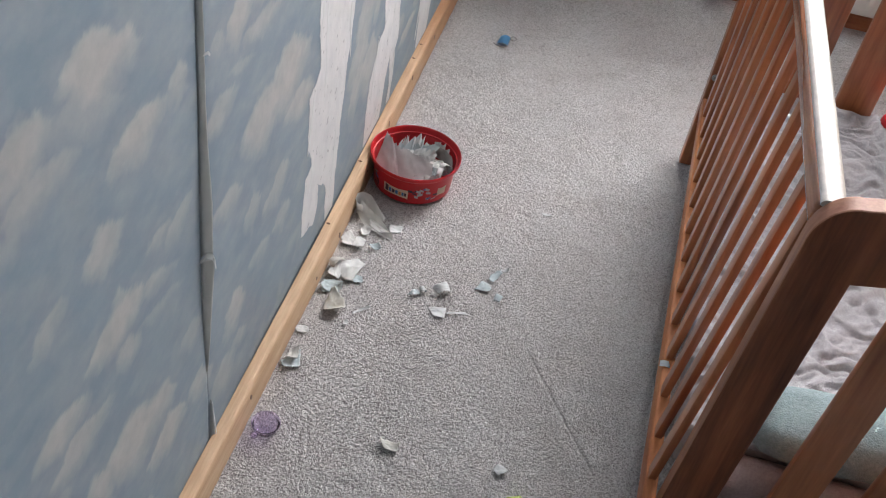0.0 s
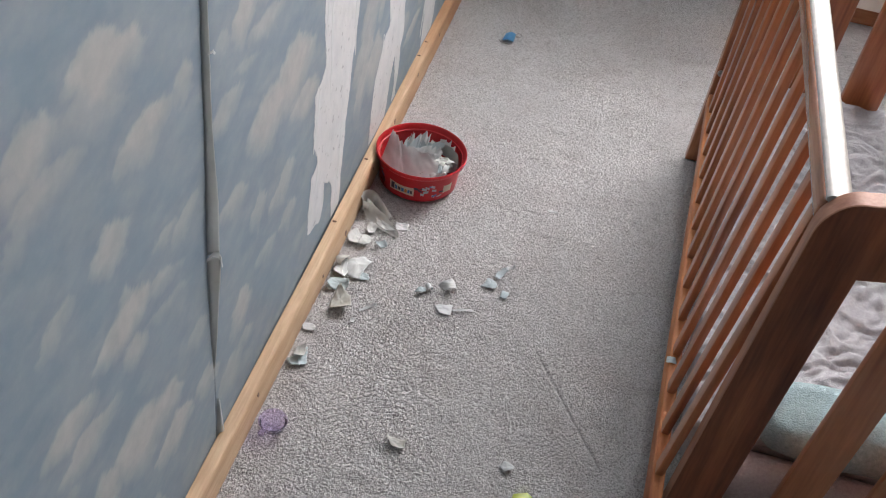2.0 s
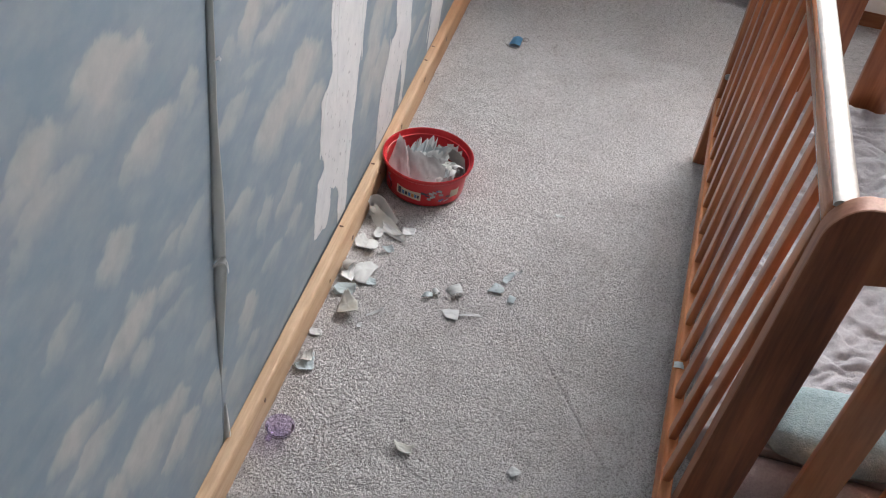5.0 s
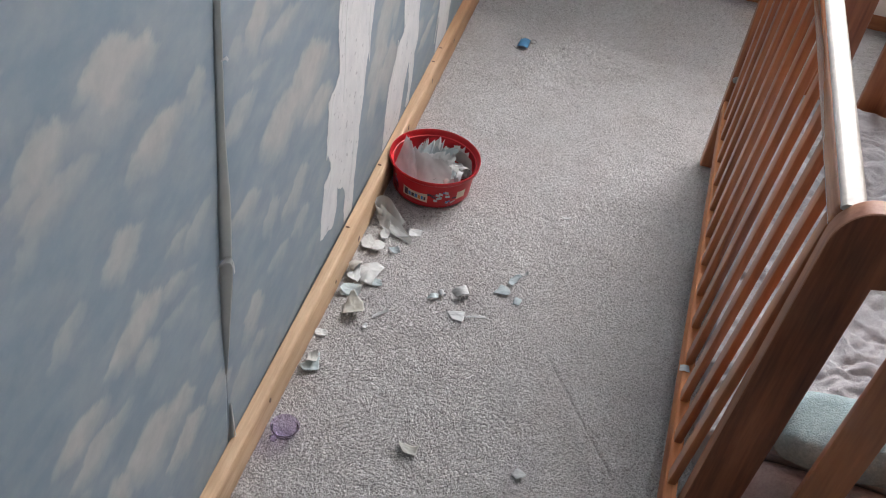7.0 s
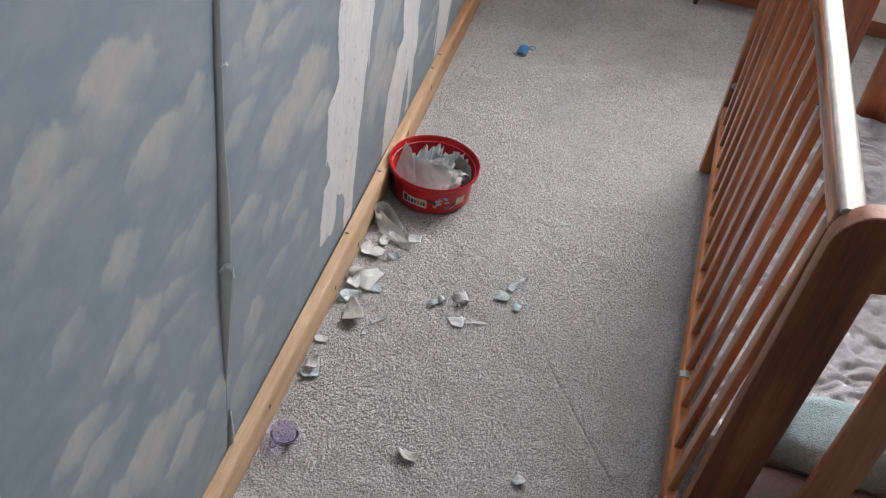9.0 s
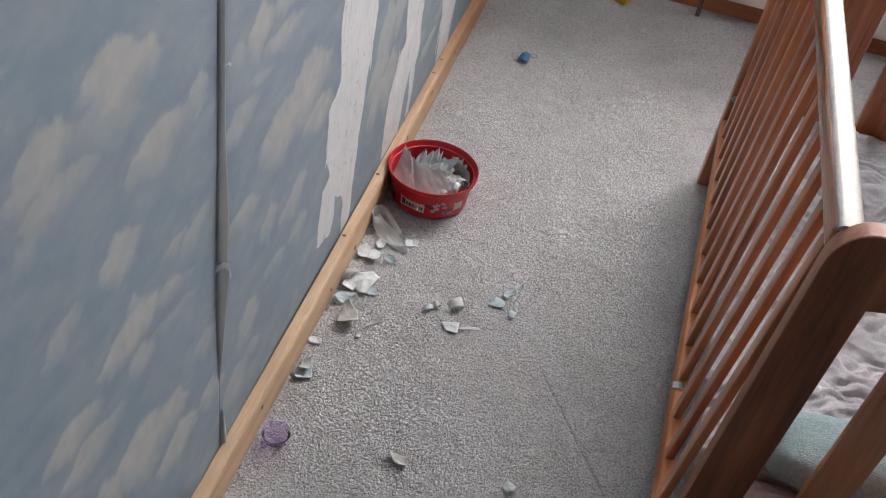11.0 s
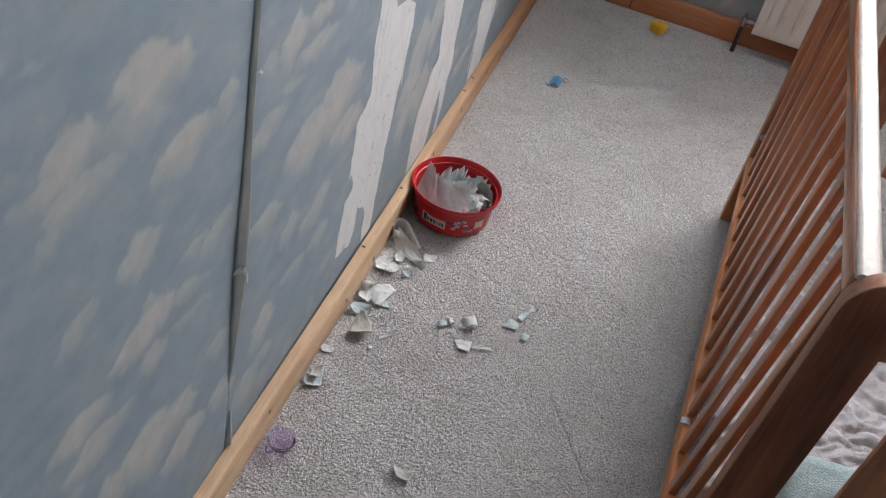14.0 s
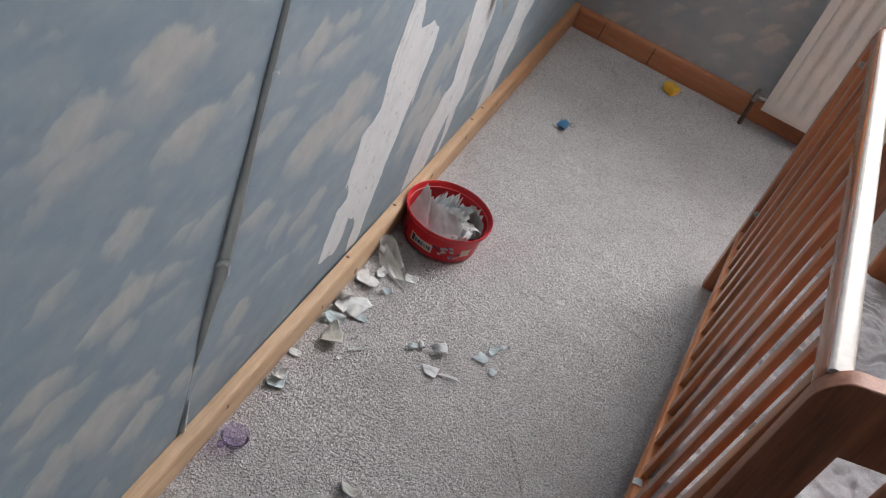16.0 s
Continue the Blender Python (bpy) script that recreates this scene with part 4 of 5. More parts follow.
# ---- torn paper ----
def scrap(x, y, z, length, width, curl, turn, seed, tip=0.0, roll=0.0, jag=0.34, taper=0.0, back_up=True, mats=None, sides=0, label="", name="paper_scrap", group="torn wallpaper scraps", crease=0.0):
    """A torn, curled piece of wallpaper. curl: the angle in degrees through which its length bends, up (+) or down (-)."""
    r = random.Random(seed)
    if group == CARPET_GROUP:
        length, width = length * 1.22, width * 1.22
    c = radians(curl)
    corners = sides or r.choice((4, 5, 5, 6, 7))
    knots = [(k + 0.5 + r.uniform(-0.3, 0.3)) * math.tau / corners for k in range(corners)]
    radii = [1.08 - r.uniform(0, 1.6 * jag) for k in range(corners)]
    segments, rings_n = 52, 6
    skew, twist = r.uniform(-0.8, 0.8), r.uniform(-0.5, 0.5)
    wave = r.uniform(0, 9)

    ring = [(q * math.cos(w) / max(abs(math.cos(w)), abs(math.sin(w))) ** 0.8, q * math.sin(w) / max(abs(math.cos(w)), abs(math.sin(w))) ** 0.8) for w, q in zip(knots, radii)]

    def edge(a):
        """How far the torn outline reaches at the angle a: straight tears between random corners."""
        dx, dy = math.cos(a), math.sin(a)
        for (x0, y0), (x1, y1) in zip(ring, ring[1:] + ring[:1]):
            ex, ey = x1 - x0, y1 - y0
            det = dx * -ey + dy * ex
            if abs(det) < 1e-9:
                continue
            far, f = (x0 * -ey + y0 * ex) / det, (dx * y0 - dy * x0) / det
            if far > 0 and -1e-6 <= f <= 1 + 1e-6:
                return min(1.4, far)
        return 0.3

    nicks = [1 + r.uniform(-0.15, 0.06) * jag * 3 for k in range(segments)]
    bm = bmesh.new()
    top, low = [], []
    for i in range(rings_n + 1):
        rt, rl = [], []
        for j in range(segments if i else 1):
            a = math.tau * j / segments
            reach = edge(a) * (nicks[j] if i == rings_n else 1.0 + 0.4 * (nicks[j] - 1.0) * (i == rings_n - 1)) * i / rings_n
            u, v = 0.5 * reach * math.cos(a), 0.5 * reach * math.sin(a)
            v *= 1 - taper * (u + 0.5)
            ang = c * u
            if abs(c) > 0.05:
                # the curl tightens towards one end
                p, bits = Vector((0, v * width, 0)), 10
                for q in range(bits):
                    uq = u * (q + 0.5) / bits
                    turned = c * (uq + skew * uq * abs(uq))
                    p.x += u / bits * length * math.cos(turned)
                    p.z += u / bits * length * math.sin(turned)
                ang = c * (u + skew * u * abs(u))
                n = Vector((-math.sin(ang), 0, math.cos(ang)))
                p += n * twist * u * v * width
            else:
                p, n = Vector((u * length, v * width, 0)), Vector((0, 0, 1))
            p += n * (0.055 * min(width, length) * fbm(u * 2.6 + wave, v * 2.6, seed) + crease * abs(v) * width)
            rt.append(bm.verts.new(p + n * 0.0003))
            rl.append(bm.verts.new(p - n * 0.0003))
        top.append(rt)
        low.append(rl)
    for i in range(rings_n):
        for j in range(segments):
            k = (j + 1) % segments
            if i == 0:
                bm.faces.new((top[0][0], top[1][j], top[1][k])).material_index = 0
                bm.faces.new((low[0][0], low[1][k], low[1][j])).material_index = 1
            else:
                bm.faces.new((top[i][j], top[i + 1][j], top[i + 1][k], top[i][k])).material_index = 0
                bm.faces.new((low[i][j], low[i][k], low[i + 1][k], low[i + 1][j])).material_index = 1
    for j in range(segments):
        k = (j + 1) % segments
        bm.faces.new((top[rings_n][j], low[rings_n][j], low[rings_n][k], top[rings_n][k]))
    rot = Euler((radians(roll), radians(tip), radians(turn))).to_matrix().to_4x4()
    bmesh.ops.transform(bm, verts=bm.verts[:], matrix=rot)
    floor_z = min(v.co.z for v in bm.verts)
    for v in bm.verts:
        v.co.z -= floor_z
    mats = mats or ((SCRAP_BACK, SCRAP_FACE) if back_up else (SCRAP_FACE, SCRAP_BACK))
    ob = part(name, bm, mats)
    ob.location = (x, y, z)
    for p in ob.data.polygons:
        p.use_smooth = True
    return tagged(ob, label or "torn curled scrap of pale wallpaper on the carpet", "paper scrap", group)


F = 0.0015  # the pile's top, where scraps rest
CARPET_GROUP = "torn wallpaper scraps on the carpet"
L1 = "large curled strip of torn wallpaper beside the tub"
# the big curl between the tub and the skirting, and the pieces beside it
bm = bmesh.new()
rows = []
rr = random.Random(8)
for i in range(27):
    f = i / 40
    # along the far side, round the closed end by the skirting, back along the near side
    if f < 0.42:
        g = f / 0.42
        x, y, ox, oy = 0.104 - 0.044 * g, 1.492 + 0.0505 * g, 0.63, 0.78
        low, high, flare = 0.0, 0.020 + 0.016 * g, 0.012 * (1 - 0.5 * g)
    elif f < 0.60:
        a = radians(51 + 192 * (f - 0.42) / 0.18)
        ox, oy = math.cos(a), math.sin(a)
        x, y = 0.050 + 0.016 * ox, 1.530 + 0.016 * oy
        low, high, flare = 0.001, 0.036 + 0.004 * math.sin(math.pi * (f - 0.42) / 0.18), 0.006
    else:
        g = (f - 0.60) / 0.40
        x, y, ox, oy = 0.0427 + 0.089 * g, 1.5157 - 0.046 * g, -0.46, -0.89
        low, high, flare = 0.001, 0.036 - 0.02 * g, 0.006 - 0.05 * g
    bend = rr.uniform(-0.0012, 0.0012)
    row = []
    for k in range(7):
        h = k / 6
        out = flare * h ** 1.6
        row.append(bm.verts.new((x + ox * out, y + oy * out, F + low + (high + bend * h) * math.sin(h * 1.5))))
    rows.append(row)
for a, b in zip(rows, rows[1:]):
    for k in range(6):
        bm.faces.new((a[k], b[k], b[k + 1], a[k + 1]))
bmesh.ops.solidify(bm, geom=bm.faces[:], thickness=0.0007)
tagged(smooth(part("paper_curl", bm, LIFTED_PAPER), 50), L1, "paper scrap", CARPET_GROUP)
scrap(0.100, 1.478, F + 0.006, 0.022, 0.075, 50, 62, 2, tip=-30, roll=6, jag=0.2, taper=0.3, sides=4, label="white torn strip leaning on a larger curl", group=CARPET_GROUP)
scrap(0.074, 1.462, F, 0.05, 0.03, 60, 80, 3, tip=8, group=CARPET_GROUP)
scrap(0.139, 1.497, F, 0.035, 0.026, 15, 20, 4, jag=0.2, label="small flat white paper scrap on the carpet", group=CARPET_GROUP)
scrap(0.050, 1.425, F, 0.045, 0.034, 40, 115, 5, jag=0.3, label="white torn paper piece against the skirting", group=CARPET_GROUP)
scrap(0.076, 1.413, F + 0.002, 0.05, 0.03, -45, 100, 6, tip=6, label="white torn paper piece with a bent edge", group=CARPET_GROUP)
scrap(0.113, 1.418, F, 0.035, 0.018, 150, 30, 7, roll=25, back_up=False, label="tiny bluish paper curl on the carpet", group=CARPET_GROUP)
scrap(0.082, 1.330, F, 0.075, 0.058, -55, 65, 8, jag=0.25, taper=0.5, label="wide white torn paper piece arched off the carpet", group=CARPET_GROUP)
scrap(0.103, 1.303, F, 0.03, 0.025, 50, 10, 9, back_up=False, group=CARPET_GROUP)
scrap(0.056, 1.300, F + 0.004, 0.06, 0.028, 85, 95, 10, roll=18, label="white torn curl against the skirting", group=CARPET_GROUP)
scrap(0.047, 1.325, F + 0.012, 0.04, 0.03, -90, 75, 11, roll=-20, mats=(FLAP_BACK, SCRAP_BACK), label="grey-backed paper curl against the skirting", group=CARPET_GROUP)
scrap(0.062, 1.262, F, 0.06, 0.035, 130, 15, 12, roll=10, back_up=False, label="pale blue curled paper scrap by the skirting", group=CARPET_GROUP)
scrap(0.049, 1.250, F, 0.03, 0.025, 60, 70, 13, back_up=False, group=CARPET_GROUP)
scrap(0.082, 1.213, F, 0.060, 0.046, 75, 110, 14, roll=-14, sides=7, jag=0.12, taper=0.45, mats=(FILM, FILM), label="translucent grey-green paper piece by the skirting", group=CARPET_GROUP)
scrap(0.139, 1.215, F, 0.065, 0.009, 45, 55, 15, roll=35, jag=0.3, label="thin curved sliver of torn paper", group=CARPET_GROUP)
scrap(0.122, 1.172, F, 0.018, 0.013, 50, 70, 16, label="tiny white paper scrap on the carpet", group=CARPET_GROUP)
scrap(0.043, 1.121, F, 0.03, 0.02, 30, 10, 17, jag=0.2, label="small white paper scrap touching the skirting", group=CARPET_GROUP)
scrap(0.054, 1.028, F, 0.07, 0.042, 60, 75, 18, taper=0.4, tip=8, back_up=False, label="pale blue torn paper piece curling by the skirting", group=CARPET_GROUP)
scrap(0.050, 1.048, F + 0.008, 0.045, 0.022, 120, 100, 19, mats=(FLAP_BACK, SCRAP_FACE), label="grey-backed paper curl by the skirting", group=CARPET_GROUP)
# pieces out on the carpet
scrap(0.291, 1.333, F, 0.050, 0.022, -190, 28, 20, roll=18, jag=0.1, sides=4, label="tightly rolled scrap of torn wallpaper", group=CARPET_GROUP)
scrap(0.234, 1.303, F, 0.030, 0.017, -190, 30, 21, jag=0.2, back_up=False, label="small rolled paper scrap on the carpet", group=CARPET_GROUP)
scrap(0.249, 1.321, F, 0.024, 0.016, -230, 35, 22, jag=0.2, label="small rolled paper scrap on the carpet", group=CARPET_GROUP)
scrap(0.300, 1.271, F, 0.046, 0.026, -35, 3, 23, jag=0.06, sides=4, label="square-edged white paper scrap on the carpet", group=CARPET_GROUP)
scrap(0.336, 1.281, F, 0.04, 0.009, -30, 16, 24, jag=0.06, sides=4, label="narrow white paper strip on the carpet", group=CARPET_GROUP)
scrap(0.374, 1.386, F, 0.035, 0.03, -40, 85, 25, back_up=False, label="pale blue bent paper scrap on the carpet", group=CARPET_GROUP)
scrap(0.390, 1.424, F, 0.045, 0.02, 70, 55, 26, back_up=False, roll=12, label="pale blue curled paper scrap on the carpet", group=CARPET_GROUP)
scrap(0.407, 1.453, F, 0.028, 0.012, 160, 20, 27, label="tiny curled paper scrap on the carpet", group=CARPET_GROUP)
scrap(0.410, 1.362, F, 0.034, 0.017, -90, 80, 28, back_up=False, label="pale blue folded paper scrap on the carpet", group=CARPET_GROUP)
scrap(0.468, 1.691, F, 0.024, 0.009, 10, 10, 29, jag=0.2, label="tiny white paper scrap on the carpet", group=CARPET_GROUP)
scrap(0.290, 0.897, F, 0.042, 0.024, 85, -6, 30, tip=4, roll=-16, jag=0.16, sides=5, mats=(FILM, FILM), label="curled translucent paper scrap on the carpet", group=CARPET_GROUP)
scrap(0.500, 0.912, F, 0.031, 0.02, -85, 12, 31, tip=-6, jag=0.3, sides=5, label="folded white paper scrap on the carpet", group=CARPET_GROUP)
scrap(0.741, 1.082, LOW_Z + 0.0005, 0.034, 0.016, -70, 5, 32, jag=0.2, back_up=False, label="pale paper scrap lying over the cot's bottom rail", group="")

# paper in the tub
prand = random.Random(21)
IN_TUB = "torn wallpaper in the tub"


def torn_sheet(corners, bulge, seed, mats, label):
    """A larger sheet of torn paper between four corners: low left, low right, high right, high left."""
    a, b, c, d = [Vector(p) for p in corners]
    out = (b - a).cross(d - a).normalized()
    r = random.Random(seed)
    nu, nv = 26, 14
    ragged = [r.uniform(-0.045, 0.02) + 0.03 * math.sin(k * 0.7 + seed) for k in range(nu + 1)]
    bm = bmesh.new()
    grid = []
    for k in range(nu + 1):
        col = []
        for h in range(nv + 1):
            u, v = k / nu, h / nv * (1 + ragged[k])
            p = (a * (1 - u) + b * u) * (1 - v) + (d * (1 - u) + c * u) * v
            p += out * (bulge * 4 * u * (1 - u) + 0.0025 * fbm(u * 3 + seed, v * 3, seed) + 0.004 * max(0.0, v - 0.85) * 6 * math.sin(u * 9 + seed))
            col.append(bm.verts.new(p))
        grid.append(col)
    for g0, g1 in zip(grid, grid[1:]):
        for h in range(nv):
            bm.faces.new((g0[h], g1[h], g1[h + 1], g0[h + 1]))
    bmesh.ops.solidify(bm, geom=bm.faces[:], thickness=0.0006)
    ob = smooth(part("paper_sheet", bm, mats), 60)
    return tagged(ob, label, "paper scrap", IN_TUB)


torn_sheet(((0.036, 1.662, 0.052), (0.118, 1.598, 0.034), (0.076, 1.690, 0.092), (0.042, 1.738, 0.094)), 0.006, 3, SCRAP_BACK, "tall white sheet of torn wallpaper leaning on the tub's side")
torn_sheet(((0.110, 1.600, 0.034), (0.186, 1.620, 0.040), (0.176, 1.664, 0.086), (0.072, 1.694, 0.092)), 0.010, 8, SCRAP_BACK, "large white sheet of torn wallpaper at the front of the tub")
# a loose bed of pieces, then jagged strips and curls on it
for k in range(34):
    a, q = prand.uniform(0, math.tau), 0.066 * prand.random() ** 0.6
    scrap(TUB[0] + 0.012 + q * math.cos(a), TUB[1] + 0.006 + q * math.sin(a), 0.012 + 0.0012 * k, prand.uniform(0.045, 0.065), prand.uniform(0.03, 0.045), prand.uniform(-90, 90), prand.uniform(0, 180), 120 + k, tip=prand.uniform(-14, 14), roll=prand.uniform(-14, 14), jag=0.25, back_up=k % 2 > 0, mats=(FLAP_BACK, SCRAP_FACE) if k % 3 == 0 else None, label="torn wallpaper scrap deep in the tub", group=IN_TUB)
def along(points, f):
    """A point on a smooth line through the given points."""
    n = len(points) - 1
    k = min(n - 1, int(f * n))
    g = f * n - k
    p = [Vector(points[max(0, min(n, k + d))]) for d in (-1, 0, 1, 2)]
    return 0.5 * (2 * p[1] + (p[2] - p[0]) * g + (2 * p[0] - 5 * p[1] + 4 * p[2] - p[3]) * g * g + (3 * p[1] - p[0] - 3 * p[2] + p[3]) * g ** 3)


def paper_ribbon(lower, upper, teeth, depth, seed, mats, label, bow=0.0, group=IN_TUB):
    """A torn strip between two lines; its upper edge is ripped into teeth."""
    r = random.Random(seed)
    nu, nv = max(24, teeth * 9), 6
    peaks = [r.uniform(0.0, 0.6) if k % 2 else r.uniform(0.5, 1.0) for k in range(2 * teeth + 1)] if teeth else [0.0, 0.0]
    at = sorted(r.uniform(0, 1) * 0.35 + k / (2 * teeth) * 0.65 for k in range(1, 2 * teeth)) if teeth else []
    at = [0.0] + at + [1.0]
    slant = [r.uniform(-0.012, 0.012) for k in peaks]
    bm = bmesh.new()
    grid = []
    for k in range(nu + 1):
        f = k / nu
        a, b = along(lower, f), along(upper, f)
        i = max(k for k in range(len(at) - 1) if at[k] <= f)
        q = (f - at[i]) / max(1e-6, at[i + 1] - at[i])
        cut = depth * (peaks[i] + (peaks[i + 1] - peaks[i]) * q) + r.uniform(-0.02, 0.02)
        tilt = (slant[i] + (slant[i + 1] - slant[i]) * q) if teeth else 0.0
        side = (b - a).cross(along(lower, min(1.0, f + 0.02)) - along(lower, max(0.0, f - 0.02)))
        side = side.normalized() if side.length > 1e-9 else Vector((0, 0, 1))
        col = []
        for h in range(nv + 1):
            v = h / nv * (1 - cut)
            wave = bow * 4 * v * (1 - v) + tilt * v * v + 0.0022 * fbm(f * 5 + seed, v * 2, seed)
            col.append(bm.verts.new(a * (1 - v) + b * v + side * wave))
        grid.append(col)
    for g0, g1 in zip(grid, grid[1:]):
        for h in range(nv):
            bm.faces.new((g0[h], g1[h], g1[h + 1], g0[h + 1]))
    bmesh.ops.solidify(bm, geom=bm.faces[:], thickness=0.0006)
    return tagged(smooth(part("paper_strip", bm, mats), 50), label, "paper scrap", group)


paper_ribbon(((0.041, 1.512, 0.012), (0.060, 1.488, 0.004), (0.096, 1.468, 0.003), (0.140, 1.452, 0.003)), ((0.046, 1.534, 0.034), (0.066, 1.520, 0.028), (0.104, 1.498, 0.017), (0.142, 1.462, 0.005)), 2, 0.12, 19, LIFTED_PAPER, "broad white strip of torn wallpaper lying against a curl", 0.003, CARPET_GROUP)
TOOTHED = "torn wallpaper strip with ripped white teeth in the tub"
paper_ribbon(((0.074, 1.716, 0.056), (0.100, 1.708, 0.060), (0.128, 1.716, 0.062), (0.156, 1.728, 0.062)), ((0.074, 1.750, 0.084), (0.092, 1.772, 0.092), (0.126, 1.770, 0.096), (0.166, 1.748, 0.086)), 9, 0.62, 11, SCRAP_BACK, TOOTHED)
paper_ribbon(((0.082, 1.698, 0.060), (0.106, 1.694, 0.066), (0.132, 1.702, 0.068), (0.160, 1.716, 0.066)), ((0.070, 1.724, 0.086), (0.104, 1.748, 0.086), (0.138, 1.734, 0.096), (0.184, 1.752, 0.092)), 7, 0.6, 12, SCRAP_FACE, TOOTHED)
paper_ribbon(((0.094, 1.684, 0.064), (0.116, 1.682, 0.070), (0.138, 1.688, 0.072), (0.162, 1.700, 0.070)), ((0.088, 1.712, 0.082), (0.116, 1.726, 0.082), (0.146, 1.718, 0.090), (0.176, 1.728, 0.084)), 6, 0.55, 13, SCRAP_BACK, TOOTHED)
paper_ribbon(((0.160, 1.752, 0.060), (0.180, 1.744, 0.062), (0.200, 1.726, 0.062)), ((0.158, 1.766, 0.090), (0.184, 1.758, 0.092), (0.206, 1.738, 0.090)), 4, 0.6, 14, SCRAP_BACK, TOOTHED)
paper_ribbon(((0.140, 1.742, 0.050), (0.176, 1.738, 0.050), (0.204, 1.712, 0.048), (0.214, 1.674, 0.046), (0.206, 1.640, 0.044)), ((0.142, 1.748, 0.078), (0.180, 1.744, 0.080), (0.211, 1.715, 0.080), (0.222, 1.674, 0.078), (0.213, 1.636, 0.074)), 0, 0.0, 15, FLAP_BACK, "long grey-backed curl of wallpaper inside the tub's rim")
paper_ribbon(((0.136, 1.690, 0.070), (0.152, 1.676, 0.072), (0.168, 1.684, 0.076), (0.176, 1.706, 0.082)), ((0.134, 1.700, 0.080), (0.152, 1.690, 0.084), (0.166, 1.694, 0.086), (0.173, 1.708, 0.088)), 0, 0.0, 16, SCRAP_BACK, "white crescent of torn wallpaper in the tub")
paper_ribbon(((0.150, 1.640, 0.056), (0.166, 1.634, 0.060), (0.184, 1.642, 0.060), (0.192, 1.660, 0.058)), ((0.146, 1.664, 0.080), (0.164, 1.668, 0.086), (0.182, 1.670, 0.084), (0.186, 1.680, 0.078)), 3, 0.5, 17, (SCRAP_FACE,), "crumpled pale wallpaper scrap in the tub", 0.006)
paper_ribbon(((0.176, 1.622, 0.056), (0.190, 1.618, 0.058), (0.204, 1.630, 0.058)), ((0.178, 1.640, 0.078), (0.192, 1.640, 0.082), (0.206, 1.646, 0.078)), 2, 0.5, 18, SCRAP_BACK, "crumpled pale wallpaper scrap in the tub", 0.008)
for k in range(10):
    a = radians(-70 + 95 * k / 9)
    q = prand.uniform(0.04, 0.07)
    scrap(TUB[0] + 0.006 + q * math.cos(a), TUB[1] + q * math.sin(a), 0.046 + 0.0016 * (k % 9), prand.uniform(0.05, 0.075), prand.uniform(0.018, 0.03), prand.choice((-1, 1)) * prand.uniform(120, 260), prand.uniform(0, 180), 80 + k, tip=prand.uniform(-15, 15), roll=prand.uniform(-20, 20), jag=0.2, sides=4, back_up=k % 2 > 0, mats=(FLAP_BACK, SCRAP_BACK) if k % 2 == 0 else (PLASTER, SCRAP_FACE), label="curled torn wallpaper strip in the tub", group=IN_TUB)

# ---- small things on the carpet ----
cup = base("plastic_pot", 0.066, 0.857, 0.002, "clear purple plastic toy pot lying on the carpet", "toy pot")
bm = lathe([(0.0, 0.0), (0.014, 0.001), (0.021, 0.006), (0.0245, 0.015), (0.026, 0.022), (0.0275, 0.0225), (0.0262, 0.0245), (0.0248, 0.023), (0.0228, 0.015), (0.0195, 0.008), (0.013, 0.0035), (0.0, 0.0028)], 40)
smooth(part("pot_body", bm, PURPLE, cup), 60)
bm = bmesh.new()
bmesh.ops.create_uvsphere(bm, u_segments=14, v_segments=8, radius=0.007, matrix=Matrix.Translation((-0.014, -0.022, 0.007)))
smooth(part("tab", bm, PURPLE, cup), 180)

tag_thing = base("blue_tag", 0.215, 2.450, 0.003, "small blue plastic tag with a wire loop on the carpet", "tag")
bm = bmesh.new()
rows = []
for i in range(9):
    u = i / 8
    row = []
    for k in range(7):
        v = k / 6
        x = (-0.019 + 0.033 * u) * (1 - v) + (-0.015 + 0.030 * u) * v
        y = (-0.021 + 0.004 * u) * (1 - v) + (0.022 + 0.006 * u) * v
        row.append(bm.verts.new((x, y, 0.004 + 0.006 * math.sin(math.pi * u) + 0.003 * v)))
    rows.append(row)
for a, b in zip(rows, rows[1:]):
    for k in range(6):
        bm.faces.new((a[k], b[k], b[k + 1], a[k + 1]))
bmesh.ops.solidify(bm, geom=bm.faces[:], thickness=0.0022)
smooth(part("tag_body", bm, BLUE, tag_thing), 50)
ring = [(0.024 + 0.009 * math.cos(a), 0.026 + 0.012 * math.sin(a), 0.006) for a in [math.tau * k / 20 for k in range(19)]]
smooth(part("wire_loop", tube(ring, 0.0012, 6), STEEL, tag_thing, "thin dull wire loop"), 60)
smooth(part("tag_edge", tube([(-0.029, -0.018, 0.003), (-0.020, -0.029, 0.003), (0.004, -0.032, 0.003), (0.015, -0.020, 0.004)], 0.0013, 6), STEEL, tag_thing, "thin dull wire"), 60)

block = base("toy_cup", 0.447, 3.005, 0.002, "small yellow plastic toy cup lying near the skirting", "toy")
outer = box(-0.026, 0.026, -0.021, 0.021, 0.0, 0.034, 0.007, 3)
for v in outer.verts:
    v.co.x *= 0.85 + 0.3 * v.co.z / 0.044
bmesh.ops.rotate(outer, verts=outer.verts[:], matrix=Matrix.Rotation(radians(-28), 3, "Z"))
smooth(part("cup_body", outer, YELLOW, block), 50)
rim = lathe([(0.010, 0.0332), (0.012, 0.035), (0.014, 0.035), (0.0148, 0.0332)], 24)
smooth(part("rim", rim, YELLOW, block), 60)

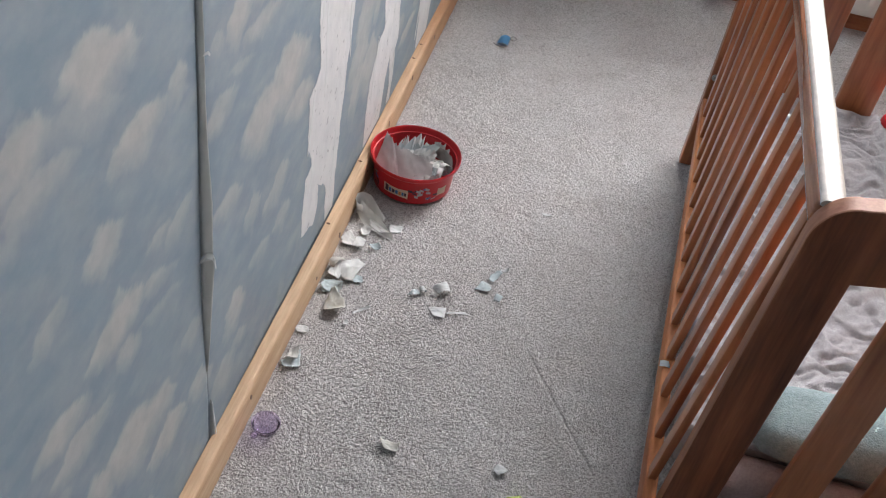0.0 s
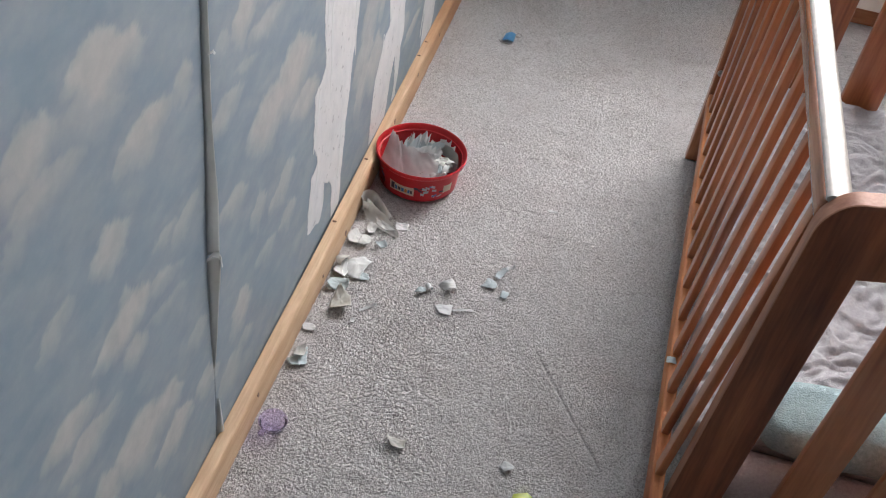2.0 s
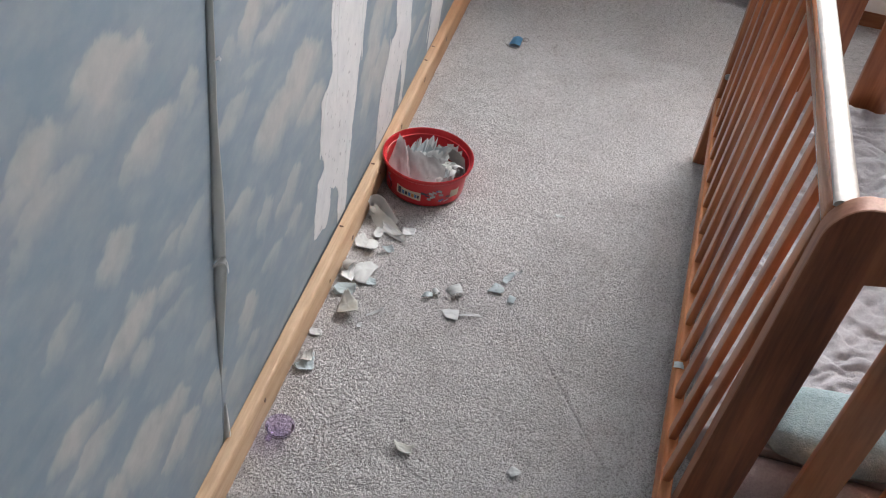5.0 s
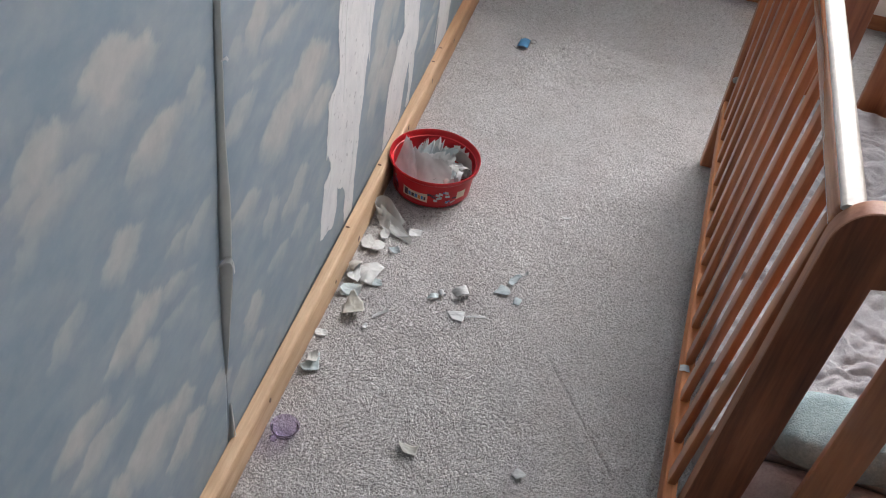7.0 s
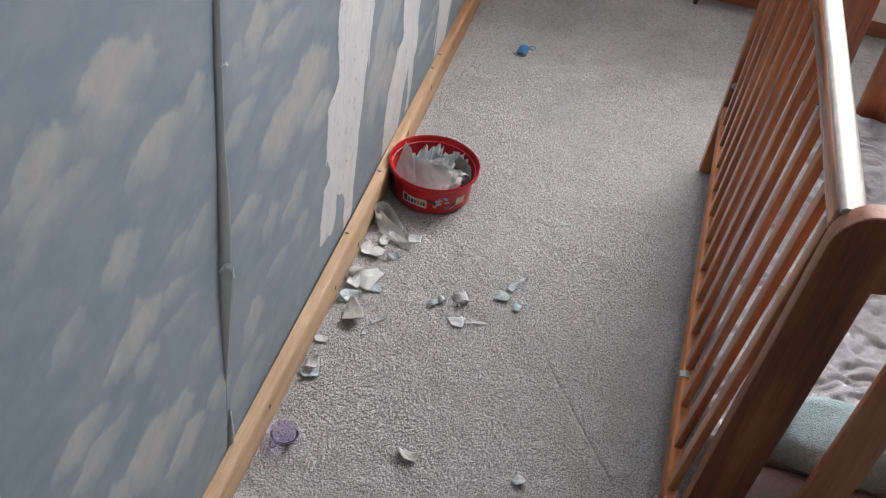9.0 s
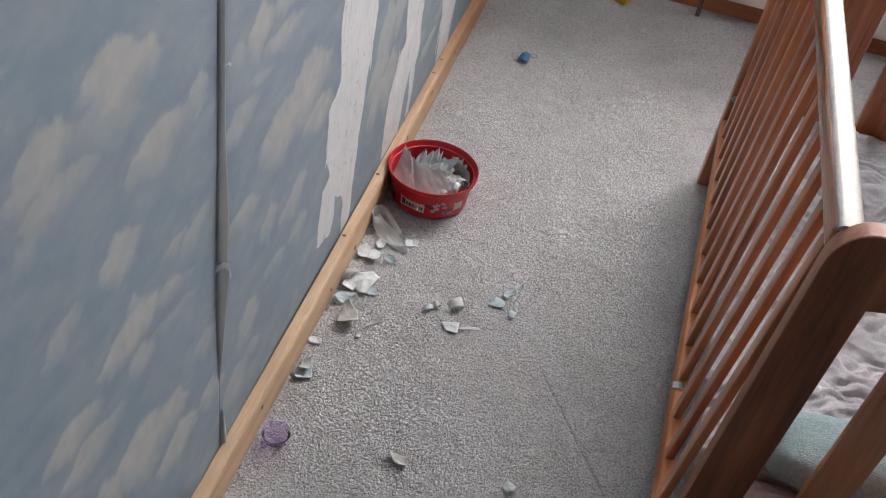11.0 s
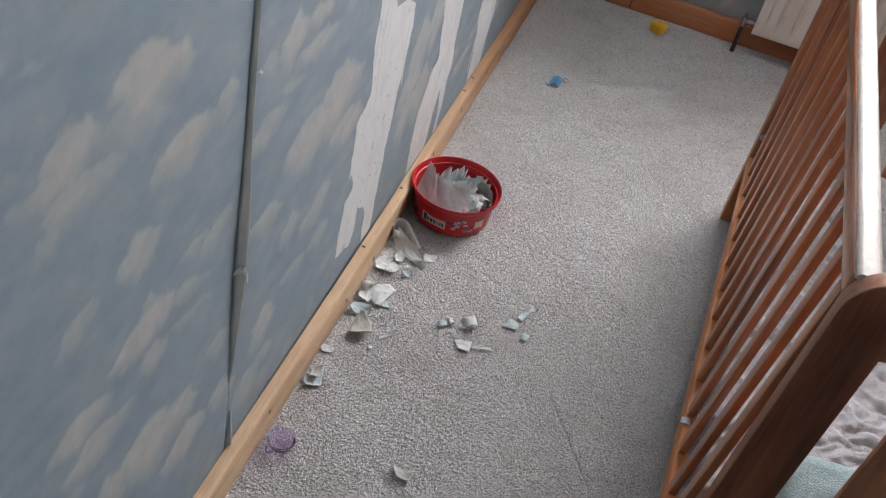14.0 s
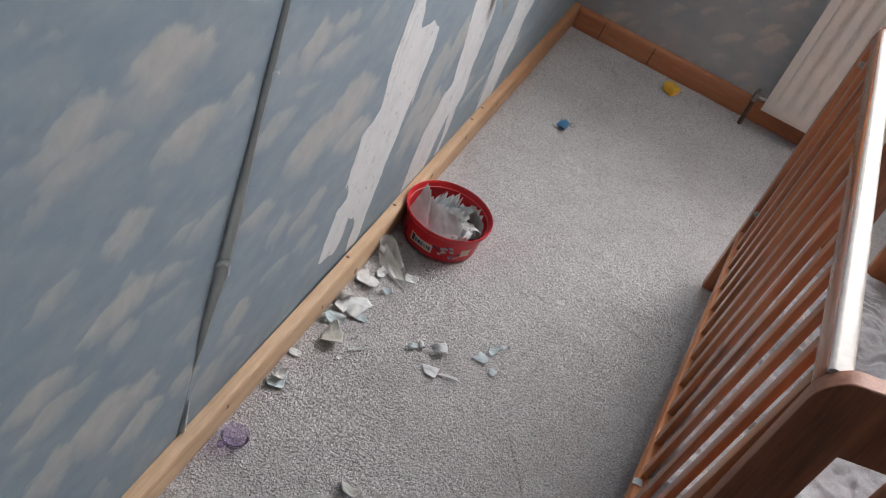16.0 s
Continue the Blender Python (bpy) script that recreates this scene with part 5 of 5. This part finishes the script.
chip = base("plastic_chip", 0.541, 0.850, 0.002, "small lime green plastic piece on the carpet", "plastic piece")
bm = prism(((-0.022, -0.02), (0.018, -0.022), (0.02, 0.008), (0.008, 0.017), (-0.016, 0.006)), 0.0, 0.009, 2, 0.002)
smooth(part("chip_body", bm, GREEN, chip), 40)

# ---- things in the cot ----
def cushion(name, at, size, turn, mat, label, category, power=0.55, tilt=0.0):
    bm = bmesh.new()
    bmesh.ops.create_uvsphere(bm, u_segments=40, v_segments=24, radius=1)
    for v in bm.verts:
        c = v.co.copy()
        d = math.hypot(c.x, c.y)
        if d > 1e-6:
            a = math.atan2(c.y, c.x)
            sq = 1.0 / (abs(math.cos(a)) ** 4 + abs(math.sin(a)) ** 4) ** 0.25
            c.x, c.y = c.x * sq, c.y * sq
        c.z = math.copysign(abs(c.z) ** power, c.z) * (0.75 + 0.25 * c.z)
        v.co = Vector((c.x * size[0], c.y * size[1], c.z * size[2])) * (1 + 0.05 * fbm(c.x * 2, c.y * 2, c.z * 2))
    rot = Matrix.Rotation(radians(turn), 4, "Z") @ Matrix.Rotation(radians(tilt), 4, "X")
    bmesh.ops.transform(bm, verts=bm.verts[:], matrix=rot)
    low = min(v.co.z for v in bm.verts)
    for v in bm.verts:
        v.co.z -= low
    ob = smooth(part(name, bm, mat), 180)
    ob.location = at
    return tagged(ob, label, category)


cushion("cushion", (1.035, 0.930, MZ - 0.002), (0.165, 0.072, 0.052), 6, TEAL, "pale teal fleece cushion lying on the cot's cover", "cushion")
cushion("folded_blanket", (0.965, 0.868, 0.1605), (0.185, 0.036, 0.068), 0, PINK, "pinkish fleece blanket stuffed in the end of the cot", "blanket")
cushion("red_toy", (1.235, 2.0, MZ - 0.004), (0.045, 0.035, 0.022), 20, RED, "small red toy lying on the cot's cover", "toy")

# ---- radiator ----
rad = base("radiator", 0.742, 3.04, 0.085, "white ribbed panel radiator on the papered wall", "radiator")


def rib_depth(x):
    f = (x % 0.05) / 0.05
    return 0.017 * math.exp(-((f - 0.5) / 0.15) ** 2)


bm = bmesh.new()
W, H = 1.07, 0.58
cols = [k * 0.0025 for k in range(int(W / 0.0025) + 1)]
zs2 = [0.0, 0.006, 0.03, 0.05, 0.07, H - 0.07, H - 0.05, H - 0.03, H - 0.006, H]
grid = []
for x in cols:
    col = []
    for z in zs2:
        k = min(1.0, max(0.0, (min(z, H - z) - 0.03) / 0.04))
        inset = 0.004 if z in (0.0, H) else 0.0
        col.append(bm.verts.new((x, (rib_depth(x + 0.0) * k if 0.03 < x < W - 0.03 else 0.0) + inset, z)))
    grid.append(col)
for a, b in zip(grid, grid[1:]):
    for k in range(len(zs2) - 1):
        bm.faces.new((a[k], b[k], b[k + 1], a[k + 1]))
smooth(part("front_panel", bm, ENAMEL, rad), 60)
part("back_panel", box(0.003, W - 0.003, 0.0185, 0.03, 0.003, H - 0.003, 0.003), ENAMEL, rad)
for x in (0.2, 0.86):
    part("bracket", box(x, x + 0.03, 0.0305, 0.104, 0.12, 0.46, 0.002), ENAMEL, rad)
valve = part("valve", tube([(-0.038, 0.012, 0.034), (-0.022, 0.012, 0.034), (0.004, 0.012, 0.034)], 0.0075, 12), STEEL, rad, "dull metal radiator valve")
smooth(valve, 50)
for bm in (tube([(-0.036, 0.012, 0.014), (-0.036, 0.012, 0.046)], 0.0105, 6), tube([(-0.036, 0.012, 0.0465), (-0.036, 0.012, 0.06)], 0.006, 10), tube([(-0.02, 0.012, 0.034), (-0.011, 0.012, 0.034)], 0.011, 6)):
    smooth(part("valve_nut", bm, STEEL, valve), 40)
smooth(part("feed_pipe", tube([(-0.036, 0.012, -0.084), (-0.036, 0.012, -0.03), (-0.036, 0.012, 0.013)], 0.0075, 12), PIPE, rad, "dark stained feed pipe"), 60)
# joints in the far skirting
for x, w in ((0.326, 0.0028), (0.131, 0.0018)):
    part("joint", prism(((x - w, 0.003), (x + w, 0.003), (x + w * 0.6 + 0.004, BOARD_H - 0.004), (x - w * 0.6 + 0.004, BOARD_H - 0.004)), ROOM_Y1 - 0.0278, ROOM_Y1 - 0.0265, 1), KNOT, skirting_north)
